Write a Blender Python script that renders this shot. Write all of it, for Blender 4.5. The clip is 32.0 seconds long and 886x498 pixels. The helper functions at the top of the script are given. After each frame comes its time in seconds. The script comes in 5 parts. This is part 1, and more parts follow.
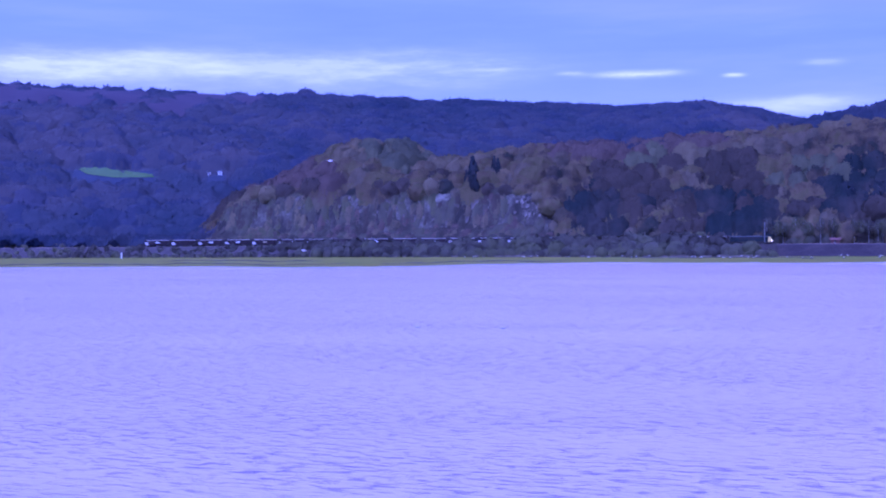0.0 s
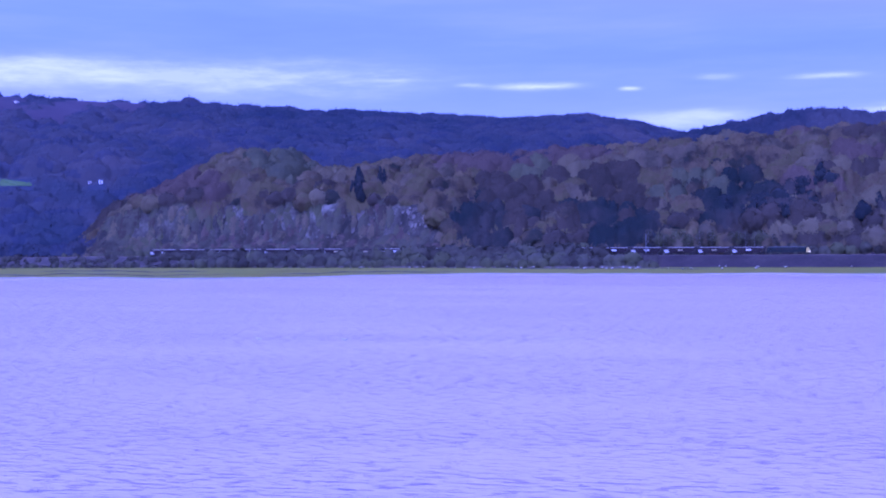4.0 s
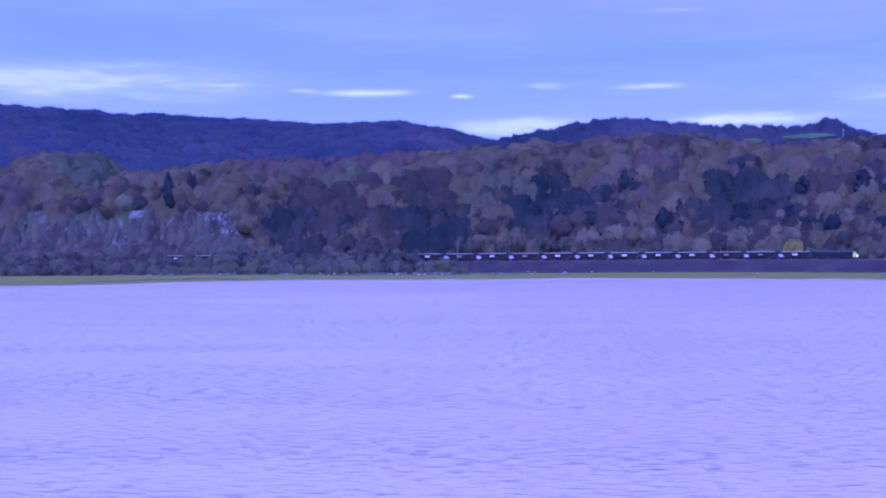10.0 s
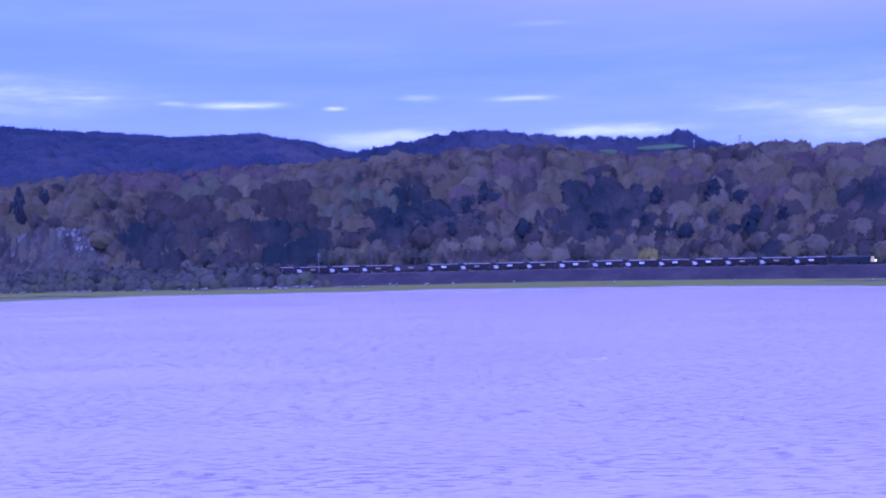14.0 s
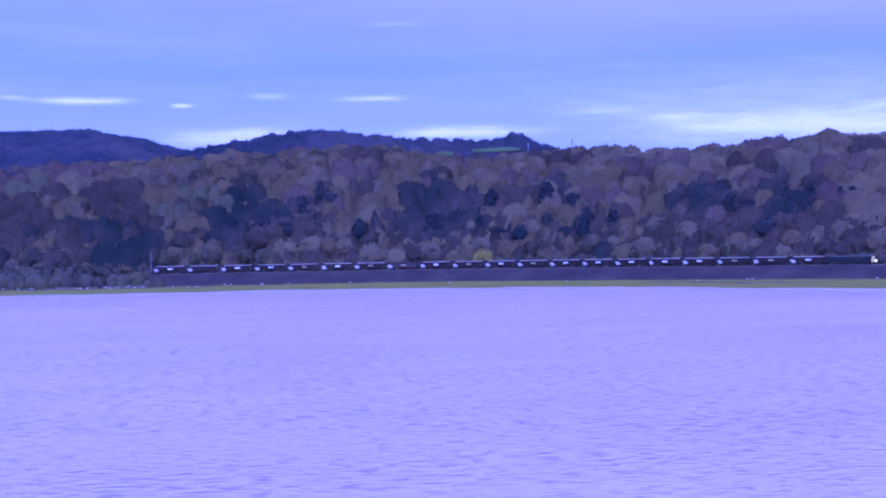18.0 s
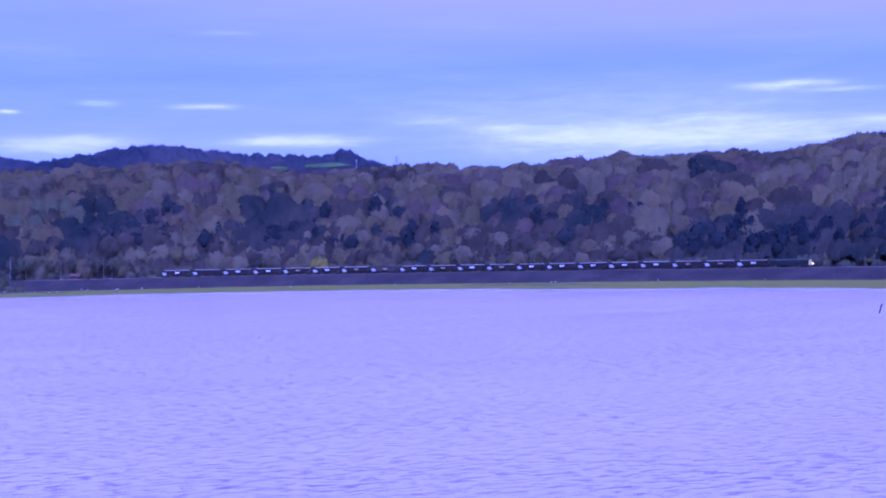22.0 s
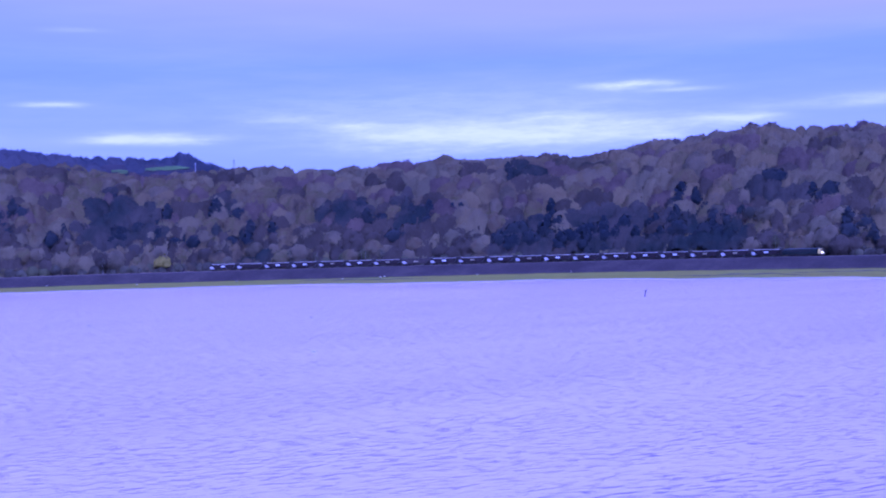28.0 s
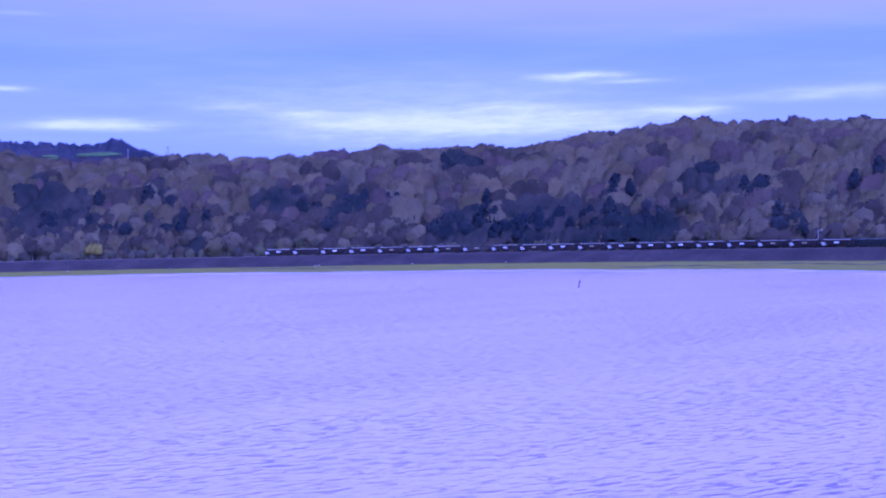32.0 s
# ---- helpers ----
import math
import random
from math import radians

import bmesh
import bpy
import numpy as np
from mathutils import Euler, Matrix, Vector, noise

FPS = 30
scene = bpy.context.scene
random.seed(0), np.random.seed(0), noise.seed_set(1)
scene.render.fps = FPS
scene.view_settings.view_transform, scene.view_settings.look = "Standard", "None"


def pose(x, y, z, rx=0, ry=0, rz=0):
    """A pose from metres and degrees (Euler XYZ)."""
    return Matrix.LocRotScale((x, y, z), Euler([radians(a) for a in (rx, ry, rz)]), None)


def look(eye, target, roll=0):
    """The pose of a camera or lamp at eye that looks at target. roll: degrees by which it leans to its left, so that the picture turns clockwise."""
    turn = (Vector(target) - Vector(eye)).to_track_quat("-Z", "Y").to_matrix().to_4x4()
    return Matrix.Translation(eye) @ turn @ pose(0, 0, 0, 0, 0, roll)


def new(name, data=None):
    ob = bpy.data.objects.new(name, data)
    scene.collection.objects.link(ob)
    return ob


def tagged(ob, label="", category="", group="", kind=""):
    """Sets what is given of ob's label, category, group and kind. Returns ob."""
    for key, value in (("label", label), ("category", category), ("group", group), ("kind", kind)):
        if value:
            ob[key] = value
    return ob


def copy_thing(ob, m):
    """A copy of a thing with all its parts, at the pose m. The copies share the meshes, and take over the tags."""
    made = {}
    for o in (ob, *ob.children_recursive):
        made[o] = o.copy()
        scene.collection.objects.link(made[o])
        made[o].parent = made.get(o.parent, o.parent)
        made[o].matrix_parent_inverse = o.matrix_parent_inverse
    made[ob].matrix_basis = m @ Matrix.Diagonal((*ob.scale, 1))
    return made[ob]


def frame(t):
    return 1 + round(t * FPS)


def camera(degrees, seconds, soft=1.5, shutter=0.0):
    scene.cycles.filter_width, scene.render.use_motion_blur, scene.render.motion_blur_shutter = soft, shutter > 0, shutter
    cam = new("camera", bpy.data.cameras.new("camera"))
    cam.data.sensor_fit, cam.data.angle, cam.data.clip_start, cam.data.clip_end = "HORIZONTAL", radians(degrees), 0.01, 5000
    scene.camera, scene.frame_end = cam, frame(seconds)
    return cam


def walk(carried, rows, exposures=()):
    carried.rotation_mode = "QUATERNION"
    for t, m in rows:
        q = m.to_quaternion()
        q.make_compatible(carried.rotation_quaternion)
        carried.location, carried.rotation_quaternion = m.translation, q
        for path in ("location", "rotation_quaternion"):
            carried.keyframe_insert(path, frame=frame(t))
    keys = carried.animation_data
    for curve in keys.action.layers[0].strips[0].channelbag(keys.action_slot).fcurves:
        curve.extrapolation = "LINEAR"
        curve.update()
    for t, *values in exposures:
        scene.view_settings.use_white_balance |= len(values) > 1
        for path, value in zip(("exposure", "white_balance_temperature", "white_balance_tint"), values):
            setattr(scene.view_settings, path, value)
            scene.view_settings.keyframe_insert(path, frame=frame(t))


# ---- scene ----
# The camera stands on the near shore of an estuary, turns with the train and draws back over the water.
LENS = 38.0
EYE_Z = 16.0
BACK_AZ, BACK, BACK_FROM, BACK_SPEED = 0.655, 140.0, 19.8, 38.9
# seconds, pan to the right, tilt up, roll, in degrees
PATH = [
    (0, 0.001, -0.812, -0.503),
    (0.5, 0.472, -0.738, -0.429),
    (1, 0.778, -0.602, -0.365),
    (1.5, 1.182, -0.412, -0.359),
    (2, 1.701, -0.411, -0.336),
    (2.5, 2.890, -0.374, -0.327),
    (3, 3.926, -0.380, -0.376),
    (3.5, 4.650, -0.405, -0.408),
    (5.5, 5.815, -0.022, -0.357),
    (6, 6.336, 0.110, -0.580),
    (6.5, 7.183, 0.097, -0.648),
    (7, 8.445, 0.021, -0.600),
    (7.5, 9.633, -0.016, -0.592),
    (8, 10.534, -0.043, -0.573),
    (8.5, 11.386, -0.015, -0.667),
    (9, 12.030, -0.135, -0.671),
    (9.5, 12.811, -0.157, -0.595),
    (10, 13.399, -0.142, -0.457),
    (10.5, 14.331, -0.066, -0.458),
    (11, 15.193, -0.075, -0.496),
    (11.5, 16.001, -0.022, -0.621),
    (12, 16.897, -0.050, -0.897),
    (12.5, 17.507, -0.036, -1.023),
    (13, 18.462, 0.003, -1.067),
    (13.5, 18.945, 0.256, -1.207),
    (14, 19.566, 0.316, -1.255),
    (14.5, 20.359, 0.395, -1.457),
    (16.5, 22.747, 0.248, -1.274),
    (17, 24.217, 0.268, -1.054),
    (17.5, 25.460, 0.213, -0.998),
    (18, 26.842, 0.202, -0.975),
    (18.5, 28.320, 0.262, -0.815),
    (19, 29.974, 0.326, -0.601),
    (19.5, 31.702, 0.364, -1.146),
    (20, 33.133, 0.261, -1.464),
    (20.5, 34.410, 0.216, -1.425),
    (21, 34.946, 0.264, -1.296),
    (21.5, 34.928, 0.364, -1.190),
    (22, 35.056, 0.388, -1.112),
    (22.5, 35.355, 0.541, -1.039),
    (23, 36.059, 0.650, -1.057),
    (23.5, 36.763, 0.612, -1.176),
    (24, 37.008, 0.578, -1.115),
    (24.5, 37.666, 0.596, -1.219),
    (25, 37.782, 0.582, -1.310),
    (25.5, 38.411, 0.550, -1.279),
    (26, 39.777, 0.401, -1.091),
    (26.5, 41.293, 0.284, -1.382),
    (28.5, 42.523, 0.019, -1.647),
    (29, 42.797, -0.132, -1.519),
    (29.5, 43.820, -0.014, -1.504),
    (30, 44.548, -0.142, -1.527),
    (30.5, 44.711, -0.239, -1.646),
    (31, 44.931, -0.433, -1.653),
    (31.5, 45.060, -0.414, -1.359),
    (32, 45.320, -0.452, -1.198),
]


def drawn_back(t):
    """Metres by which the camera has drawn back, with a soft start and end."""
    soft, total = 0.35, BACK / BACK_SPEED
    a = min(max(t - BACK_FROM, 0.0), total + soft)
    if a < soft:
        return BACK_SPEED * a * a / (2 * soft)
    if a < total:
        return BACK_SPEED * (a - soft / 2)
    return BACK - BACK_SPEED * (total + soft - a) ** 2 / (2 * soft)


def turned(t):
    """Pan, tilt and roll at t, through the rows of PATH without corners."""
    i = max(k for k in range(len(PATH)) if PATH[k][0] <= t)
    i = min(i, len(PATH) - 2)
    p0, p1, p2, p3 = PATH[max(i - 1, 0)], PATH[i], PATH[i + 1], PATH[min(i + 2, len(PATH) - 1)]
    h = p2[0] - p1[0]
    u = (t - p1[0]) / h
    out = []
    for k in (1, 2, 3):
        m1 = (p2[k] - p0[k]) / (p2[0] - p0[0]) * h
        m2 = (p3[k] - p1[k]) / (p3[0] - p1[0]) * h
        out.append((2 * u**3 - 3 * u**2 + 1) * p1[k] + (u**3 - 2 * u**2 + u) * m1
                   + (3 * u**2 - 2 * u**3) * p2[k] + (u**3 - u**2) * m2)
    return out


def camera_pose(t):
    pan, tilt, roll = turned(t)
    d = drawn_back(t)
    return (pose(-math.sin(BACK_AZ) * d, -math.cos(BACK_AZ) * d, EYE_Z, 90 + tilt, 0, -pan)
            @ pose(0, 0, 0, 0, 0, roll))


cam = camera(LENS, 32.0, soft=2.0)
times = sorted({p[0] for p in PATH} | {round(19.6 + 0.1 * k, 1) for k in range(50)})
walk(cam, [(t, camera_pose(t)) for t in times],
     exposures=[(0.0, 0.8, 3890, 72), (19.0, 0.8, 3890, 72), (23.5, 0.83, 3890, 73), (32.0, 0.83, 3890, 73)])

# ---- light: a dull day, thin sun through cloud ----
SUN_EL, SUN_AZ = radians(64), radians(212)
world = bpy.data.worlds.new("sky")
world.use_nodes = True
scene.world = world
wt = world.node_tree
sky = wt.nodes.new("ShaderNodeTexSky")
sky.sky_type, sky.sun_disc = "NISHITA", False
sky.sun_elevation, sky.sun_rotation = SUN_EL, SUN_AZ
sky.dust_density, sky.air_density = 4.0, 1.0
wt.nodes["Background"].inputs["Strength"].default_value = 0.16
wt.links.new(sky.outputs["Color"], wt.nodes["Background"].inputs["Color"])
sun_data = bpy.data.lights.new("sun", "SUN")
sun_data.energy, sun_data.angle, sun_data.color = 1.42, radians(50), (1.0, 0.96, 0.9)
sun = new("sun", sun_data)
sun.matrix_world = look((0, 0, 300), (-math.sin(SUN_AZ) * math.cos(SUN_EL), -math.cos(SUN_AZ) * math.cos(SUN_EL), 300 - math.sin(SUN_EL)))


# ---- materials ----
def material(name, rough=0.8, metal=0.0, spec=0.3):
    m = bpy.data.materials.new(name)
    m.use_nodes = True
    b = m.node_tree.nodes["Principled BSDF"]
    b.inputs["Roughness"].default_value = rough
    b.inputs["Metallic"].default_value = metal
    b.inputs["Specular IOR Level"].default_value = spec
    return m, m.node_tree, b


def noise_tex(nt, scale, detail=4.0, source=None, rough=0.6):
    n = nt.nodes.new("ShaderNodeTexNoise")
    n.inputs["Scale"].default_value = scale
    n.inputs["Detail"].default_value = detail
    n.inputs["Roughness"].default_value = rough
    if source is not None:
        nt.links.new(source, n.inputs["Vector"])
    return n.outputs["Fac"]


def ramp(nt, fac, stops):
    r = nt.nodes.new("ShaderNodeValToRGB")
    while len(r.color_ramp.elements) < len(stops):
        r.color_ramp.elements.new(0.5)
    for e, (p, c) in zip(r.color_ramp.elements, stops):
        e.position, e.color = p, (*c, 1.0)
    nt.links.new(fac, r.inputs["Fac"])
    return r.outputs["Color"]


def mixed(nt, fac, a, b, mode="MIX"):
    m = nt.nodes.new("ShaderNodeMix")
    m.data_type, m.blend_type = "RGBA", mode
    for sock, v in ((m.inputs[0], fac), (m.inputs[6], a), (m.inputs[7], b)):
        if isinstance(v, (int, float)):
            sock.default_value = v
        elif isinstance(v, tuple):
            sock.default_value = (*v, 1.0)
        else:
            nt.links.new(v, sock)
    return m.outputs[2]


def math_node(nt, op, a, b=None, c=None):
    m = nt.nodes.new("ShaderNodeMath")
    m.operation = op
    for sock, v in zip(m.inputs, (a, b, c)):
        if v is None:
            continue
        if isinstance(v, (int, float)):
            sock.default_value = v
        else:
            nt.links.new(v, sock)
    return m.outputs[0]


def position(nt):
    return nt.nodes.new("ShaderNodeNewGeometry").outputs["Position"]


def object_coord(nt):
    return nt.nodes.new("ShaderNodeTexCoord").outputs["Object"]


def stretched(nt, source, sx, sy, sz):
    m = nt.nodes.new("ShaderNodeMapping")
    m.inputs["Scale"].default_value = (sx, sy, sz)
    nt.links.new(source, m.inputs["Vector"])
    return m.outputs["Vector"]


def bump(nt, bsdf, height, strength, distance):
    b = nt.nodes.new("ShaderNodeBump")
    b.inputs["Strength"].default_value, b.inputs["Distance"].default_value = strength, distance
    nt.links.new(height, b.inputs["Height"])
    nt.links.new(b.outputs["Normal"], bsdf.inputs["Normal"])


def rough_surface(name, stops, scale, fine, rough=0.85, metal=0.0, relief=0.0, spec=0.3):
    """A surface with broad and fine mottling between the colours of stops."""
    m, nt, b = material(name, rough, metal, spec)
    co = object_coord(nt)
    broad, grain = noise_tex(nt, scale, 5.0, co), noise_tex(nt, fine, 4.0, co)
    mix = math_node(nt, "MULTIPLY_ADD", broad, 0.65, math_node(nt, "MULTIPLY", grain, 0.35))
    nt.links.new(ramp(nt, mix, stops), b.inputs["Base Color"])
    if relief:
        bump(nt, b, grain, 0.6, relief)
    return m


def leaf_material(name, stops, scale=0.06, per_object=0.5):
    """Twigs and leaves: the tone drifts over the wood and from tree to tree, and from clump to clump a little."""
    m, nt, b = material(name, 0.9, 0.0, 0.1)
    pos = position(nt)
    broad, mid = noise_tex(nt, scale * 0.2, 2.0, pos), noise_tex(nt, scale, 3.0, pos)
    rnd = nt.nodes.new("ShaderNodeObjectInfo").outputs["Random"]
    isl = nt.nodes.new("ShaderNodeNewGeometry").outputs["Random Per Island"]
    f = math_node(nt, "MULTIPLY_ADD", broad, 1.9, math_node(nt, "MULTIPLY", mid, 1.5))
    f = math_node(nt, "ADD", f, -1.2)
    f = math_node(nt, "MULTIPLY_ADD", math_node(nt, "SUBTRACT", rnd, 0.5), per_object, f)
    col = ramp(nt, f, stops)
    shade = math_node(nt, "MULTIPLY_ADD", isl, 0.10, 0.95)
    grey = nt.nodes.new("ShaderNodeCombineColor")
    for k in range(3):
        nt.links.new(shade, grey.inputs[k])
    tone = mixed(nt, 1.0, col, grey.outputs[0], "MULTIPLY")
    nt.links.new(tone, b.inputs["Base Color"])
    # thin twigs and leaves let part of the light through
    thin = nt.nodes.new("ShaderNodeBsdfTranslucent")
    nt.links.new(tone, thin.inputs["Color"])
    mix = nt.nodes.new("ShaderNodeMixShader")
    mix.inputs[0].default_value = 0.4
    nt.links.new(b.outputs[0], mix.inputs[1])
    nt.links.new(thin.outputs[0], mix.inputs[2])
    nt.links.new(mix.outputs[0], nt.nodes["Material Output"].inputs["Surface"])
    return m


WOOD_STOPS = [(0.12, (0.032, 0.034, 0.028)), (0.27, (0.056, 0.047, 0.034)), (0.37, (0.085, 0.067, 0.040)), (0.44, (0.098, 0.079, 0.046)),
              (0.53, (0.085, 0.077, 0.036)), (0.62, (0.097, 0.084, 0.044)), (0.74, (0.085, 0.065, 0.040)), (0.9, (0.098, 0.087, 0.055))]
M_WOOD = leaf_material("bare_twigs", WOOD_STOPS)
M_WOOD_GREY = leaf_material("grey_twigs", [(0.2, (0.066, 0.059, 0.040)), (0.5, (0.105, 0.089, 0.059)), (0.8, (0.120, 0.104, 0.061))])
M_WOOD_OCHRE = leaf_material("ochre_twigs", [(0.2, (0.078, 0.062, 0.042)), (0.5, (0.113, 0.092, 0.050)), (0.8, (0.125, 0.104, 0.057))])
M_SHRUB = leaf_material("scrub_twigs", [(0.2, (0.046, 0.043, 0.034)), (0.5, (0.075, 0.072, 0.053)), (0.8, (0.077, 0.079, 0.042))], 0.1, 0.6)
M_CONIFER = leaf_material("dark_needles", [(0.2, (0.015, 0.020, 0.027)), (0.7, (0.027, 0.031, 0.034))], 0.08, 0.3)
M_DARKWOOD = leaf_material("ivied_twigs", [(0.2, (0.021, 0.028, 0.030)), (0.5, (0.034, 0.036, 0.035)), (0.85, (0.058, 0.052, 0.047))], 0.06, 0.2)
M_OLIVE = leaf_material("olive_leaves", [(0.2, (0.067, 0.070, 0.048)), (0.7, (0.090, 0.092, 0.053))], 0.08, 0.2)
M_RUSSET = leaf_material("russet_twigs", [(0.2, (0.066, 0.049, 0.045)), (0.7, (0.091, 0.068, 0.056))], 0.08, 0.2)
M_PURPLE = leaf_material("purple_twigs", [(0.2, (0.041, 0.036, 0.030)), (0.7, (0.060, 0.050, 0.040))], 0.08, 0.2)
M_YELLOW = leaf_material("yellow_leaves", [(0.2, (0.132, 0.118, 0.024)), (0.7, (0.192, 0.167, 0.040))], 0.3, 0.1)
# far woods and hilltop: blue distance haze is painted into the twig colours
M_FARWOOD = leaf_material("hazed_far_twigs", [(0.15, (0.027, 0.034, 0.050)), (0.5, (0.041, 0.044, 0.059)), (0.85, (0.060, 0.055, 0.064))], 0.012, 0.0)
M_FARWOOD_DARK = leaf_material("hazed_far_dark_twigs", [(0.15, (0.024, 0.030, 0.050)), (0.5, (0.034, 0.038, 0.060)), (0.85, (0.048, 0.048, 0.068))], 0.012, 0.0)
M_HILLTOP = leaf_material("hazed_hilltop_twigs", [(0.15, (0.022, 0.028, 0.043)), (0.5, (0.034, 0.038, 0.054)), (0.85, (0.054, 0.054, 0.067))], 0.03, 0.0)
M_BARK = rough_surface("bark", [(0.3, (0.045, 0.036, 0.030)), (0.7, (0.13, 0.11, 0.095))], 0.5, 4.0, 0.9, relief=0.05)
M_BIRCH = rough_surface("birch_bark", [(0.3, (0.12, 0.11, 0.10)), (0.7, (0.26, 0.245, 0.225))], 0.6, 5.0, 0.8)
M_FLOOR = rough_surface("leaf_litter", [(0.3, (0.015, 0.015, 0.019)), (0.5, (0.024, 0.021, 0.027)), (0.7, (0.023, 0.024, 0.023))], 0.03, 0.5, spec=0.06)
M_MARSH = rough_surface("salt_marsh_turf", [(0.3, (0.063, 0.058, 0.015)), (0.48, (0.097, 0.093, 0.016)), (0.62, (0.075, 0.086, 0.016)), (0.75, (0.113, 0.095, 0.024))], 0.03, 0.3, spec=0.06)
M_MUD = rough_surface("wet_mud", [(0.3, (0.16, 0.13, 0.11)), (0.7, (0.24, 0.20, 0.17))], 0.05, 0.6, 0.5)
M_CREEK = rough_surface("creek_mud", [(0.3, (0.022, 0.020, 0.016)), (0.7, (0.045, 0.040, 0.030))], 0.2, 1.5, 0.7)
M_BANK = rough_surface("embankment_stone", [(0.3, (0.014, 0.011, 0.012)), (0.5, (0.025, 0.020, 0.021)), (0.72, (0.044, 0.037, 0.031))], 0.06, 0.7, relief=0.2, spec=0.06)
M_BALLAST = rough_surface("ballast", [(0.3, (0.026, 0.022, 0.022)), (0.7, (0.058, 0.051, 0.047))], 0.3, 3.0, relief=0.05, spec=0.06)
# bluish with distance haze, painted into the grass colour
M_MOOR = rough_surface("hazed_moor_grass", [(0.3, (0.022, 0.020, 0.031)), (0.5, (0.037, 0.029, 0.040)), (0.7, (0.029, 0.025, 0.034))], 0.006, 0.08, spec=0.06)
M_FIELD = rough_surface("meadow", [(0.3, (0.042, 0.070, 0.030)), (0.7, (0.062, 0.096, 0.036))], 0.02, 0.2, spec=0.06)
M_ROCK = rough_surface("stained_limestone", [(0.3, (0.038, 0.032, 0.027)), (0.5, (0.080, 0.070, 0.058)), (0.72, (0.161, 0.146, 0.127))], 0.12, 1.0, relief=0.3)
M_ROCK_PALE = rough_surface("fresh_limestone", [(0.3, (0.054, 0.048, 0.041)), (0.5, (0.135, 0.122, 0.102)), (0.72, (0.287, 0.265, 0.225))], 0.2, 1.2, relief=0.3)
# painted blue for haze, like the woods that stand on it
M_FELL = rough_surface("hazed_fell_floor", [(0.3, (0.019, 0.024, 0.040)), (0.7, (0.035, 0.036, 0.051))], 0.01, 0.1, spec=0.06)


def crag_material():
    """A quarried face: uneven upright cracks, ivy and scrub stains, and paler broken patches."""
    m, nt, b = material("crag_face", 0.9, 0.0, 0.06)
    co = object_coord(nt)
    cracks = noise_tex(nt, 1.0, 6.0, stretched(nt, co, 0.20, 0.20, 0.09), 0.75)
    patch, fleck = noise_tex(nt, 0.045, 5.0, co, 0.65), noise_tex(nt, 0.6, 4.0, co)
    f = math_node(nt, "MULTIPLY_ADD", cracks, 0.9, math_node(nt, "MULTIPLY_ADD", patch, 1.3, math_node(nt, "MULTIPLY", fleck, 0.5)))
    f = math_node(nt, "ADD", f, -0.92)
    nt.links.new(ramp(nt, f, [(0.28, (0.022, 0.021, 0.019)), (0.42, (0.040, 0.037, 0.031)), (0.56, (0.060, 0.056, 0.045)), (0.74, (0.116, 0.110, 0.092))]), b.inputs["Base Color"])
    bump(nt, b, cracks, 0.8, 1.2)
    return m


M_CRAG = crag_material()
M_STEEL = rough_surface("rail_steel", [(0.3, (0.10, 0.07, 0.05)), (0.7, (0.22, 0.18, 0.15))], 0.5, 5.0, 0.5, 0.6)
M_WAGON = rough_surface("hopper_paint", [(0.3, (0.011, 0.007, 0.009)), (0.7, (0.021, 0.012, 0.014))], 0.4, 3.0, 0.6)
M_WAGON_FADED = rough_surface("faded_hopper_paint", [(0.3, (0.034, 0.026, 0.026)), (0.7, (0.056, 0.044, 0.042))], 0.4, 3.0, 0.7)
M_RIM = rough_surface("worn_rim_paint", [(0.3, (0.204, 0.187, 0.178)), (0.7, (0.326, 0.303, 0.286))], 0.3, 3.0, 0.55)
M_PALE = rough_surface("pale_end_paint", [(0.3, (0.300, 0.294, 0.294)), (0.7, (0.500, 0.481, 0.475))], 0.5, 4.0, 0.55)
M_PLATE = rough_surface("white_plate", [(0.3, (0.56, 0.56, 0.56)), (0.7, (0.72, 0.72, 0.70))], 1.0, 6.0, 0.5)
M_PLATE_DULL = rough_surface("faded_plate", [(0.3, (0.20, 0.18, 0.12)), (0.7, (0.34, 0.30, 0.18))], 1.0, 6.0, 0.6)
M_BOGIE = rough_surface("bogie_grime", [(0.3, (0.012, 0.011, 0.011)), (0.7, (0.035, 0.030, 0.028))], 0.8, 6.0, 0.7)
M_LOCO = rough_surface("green_loco_paint", [(0.3, (0.006, 0.011, 0.012)), (0.7, (0.011, 0.019, 0.019))], 0.4, 3.0, 0.4)
M_ROOF = rough_surface("loco_roof", [(0.3, (0.05, 0.055, 0.06)), (0.7, (0.09, 0.095, 0.10))], 0.5, 4.0, 0.6)
M_NOSE = rough_surface("yellow_nose", [(0.3, (0.52, 0.41, 0.10)), (0.7, (0.62, 0.50, 0.15))], 0.6, 4.0, 0.45)
M_GLASS = rough_surface("dark_cab_glass", [(0.3, (0.010, 0.012, 0.014)), (0.7, (0.02, 0.022, 0.025))], 1.0, 5.0, 0.08, spec=0.6)
M_WHITE = rough_surface("white_paint", [(0.3, (0.66, 0.66, 0.65)), (0.7, (0.82, 0.82, 0.80))], 0.4, 4.0, 0.6)
M_WOOL = rough_surface("fleece", [(0.3, (0.20, 0.19, 0.165)), (0.7, (0.32, 0.30, 0.265))], 2.0, 12.0, 0.95, relief=0.03)
M_DARK = rough_surface("weathered_timber", [(0.3, (0.030, 0.026, 0.024)), (0.7, (0.075, 0.065, 0.058))], 0.6, 5.0, 0.9, relief=0.02)
M_BRICK = rough_surface("red_brick", [(0.3, (0.066, 0.033, 0.028)), (0.7, (0.108, 0.055, 0.044))], 0.5, 6.0, 0.85)
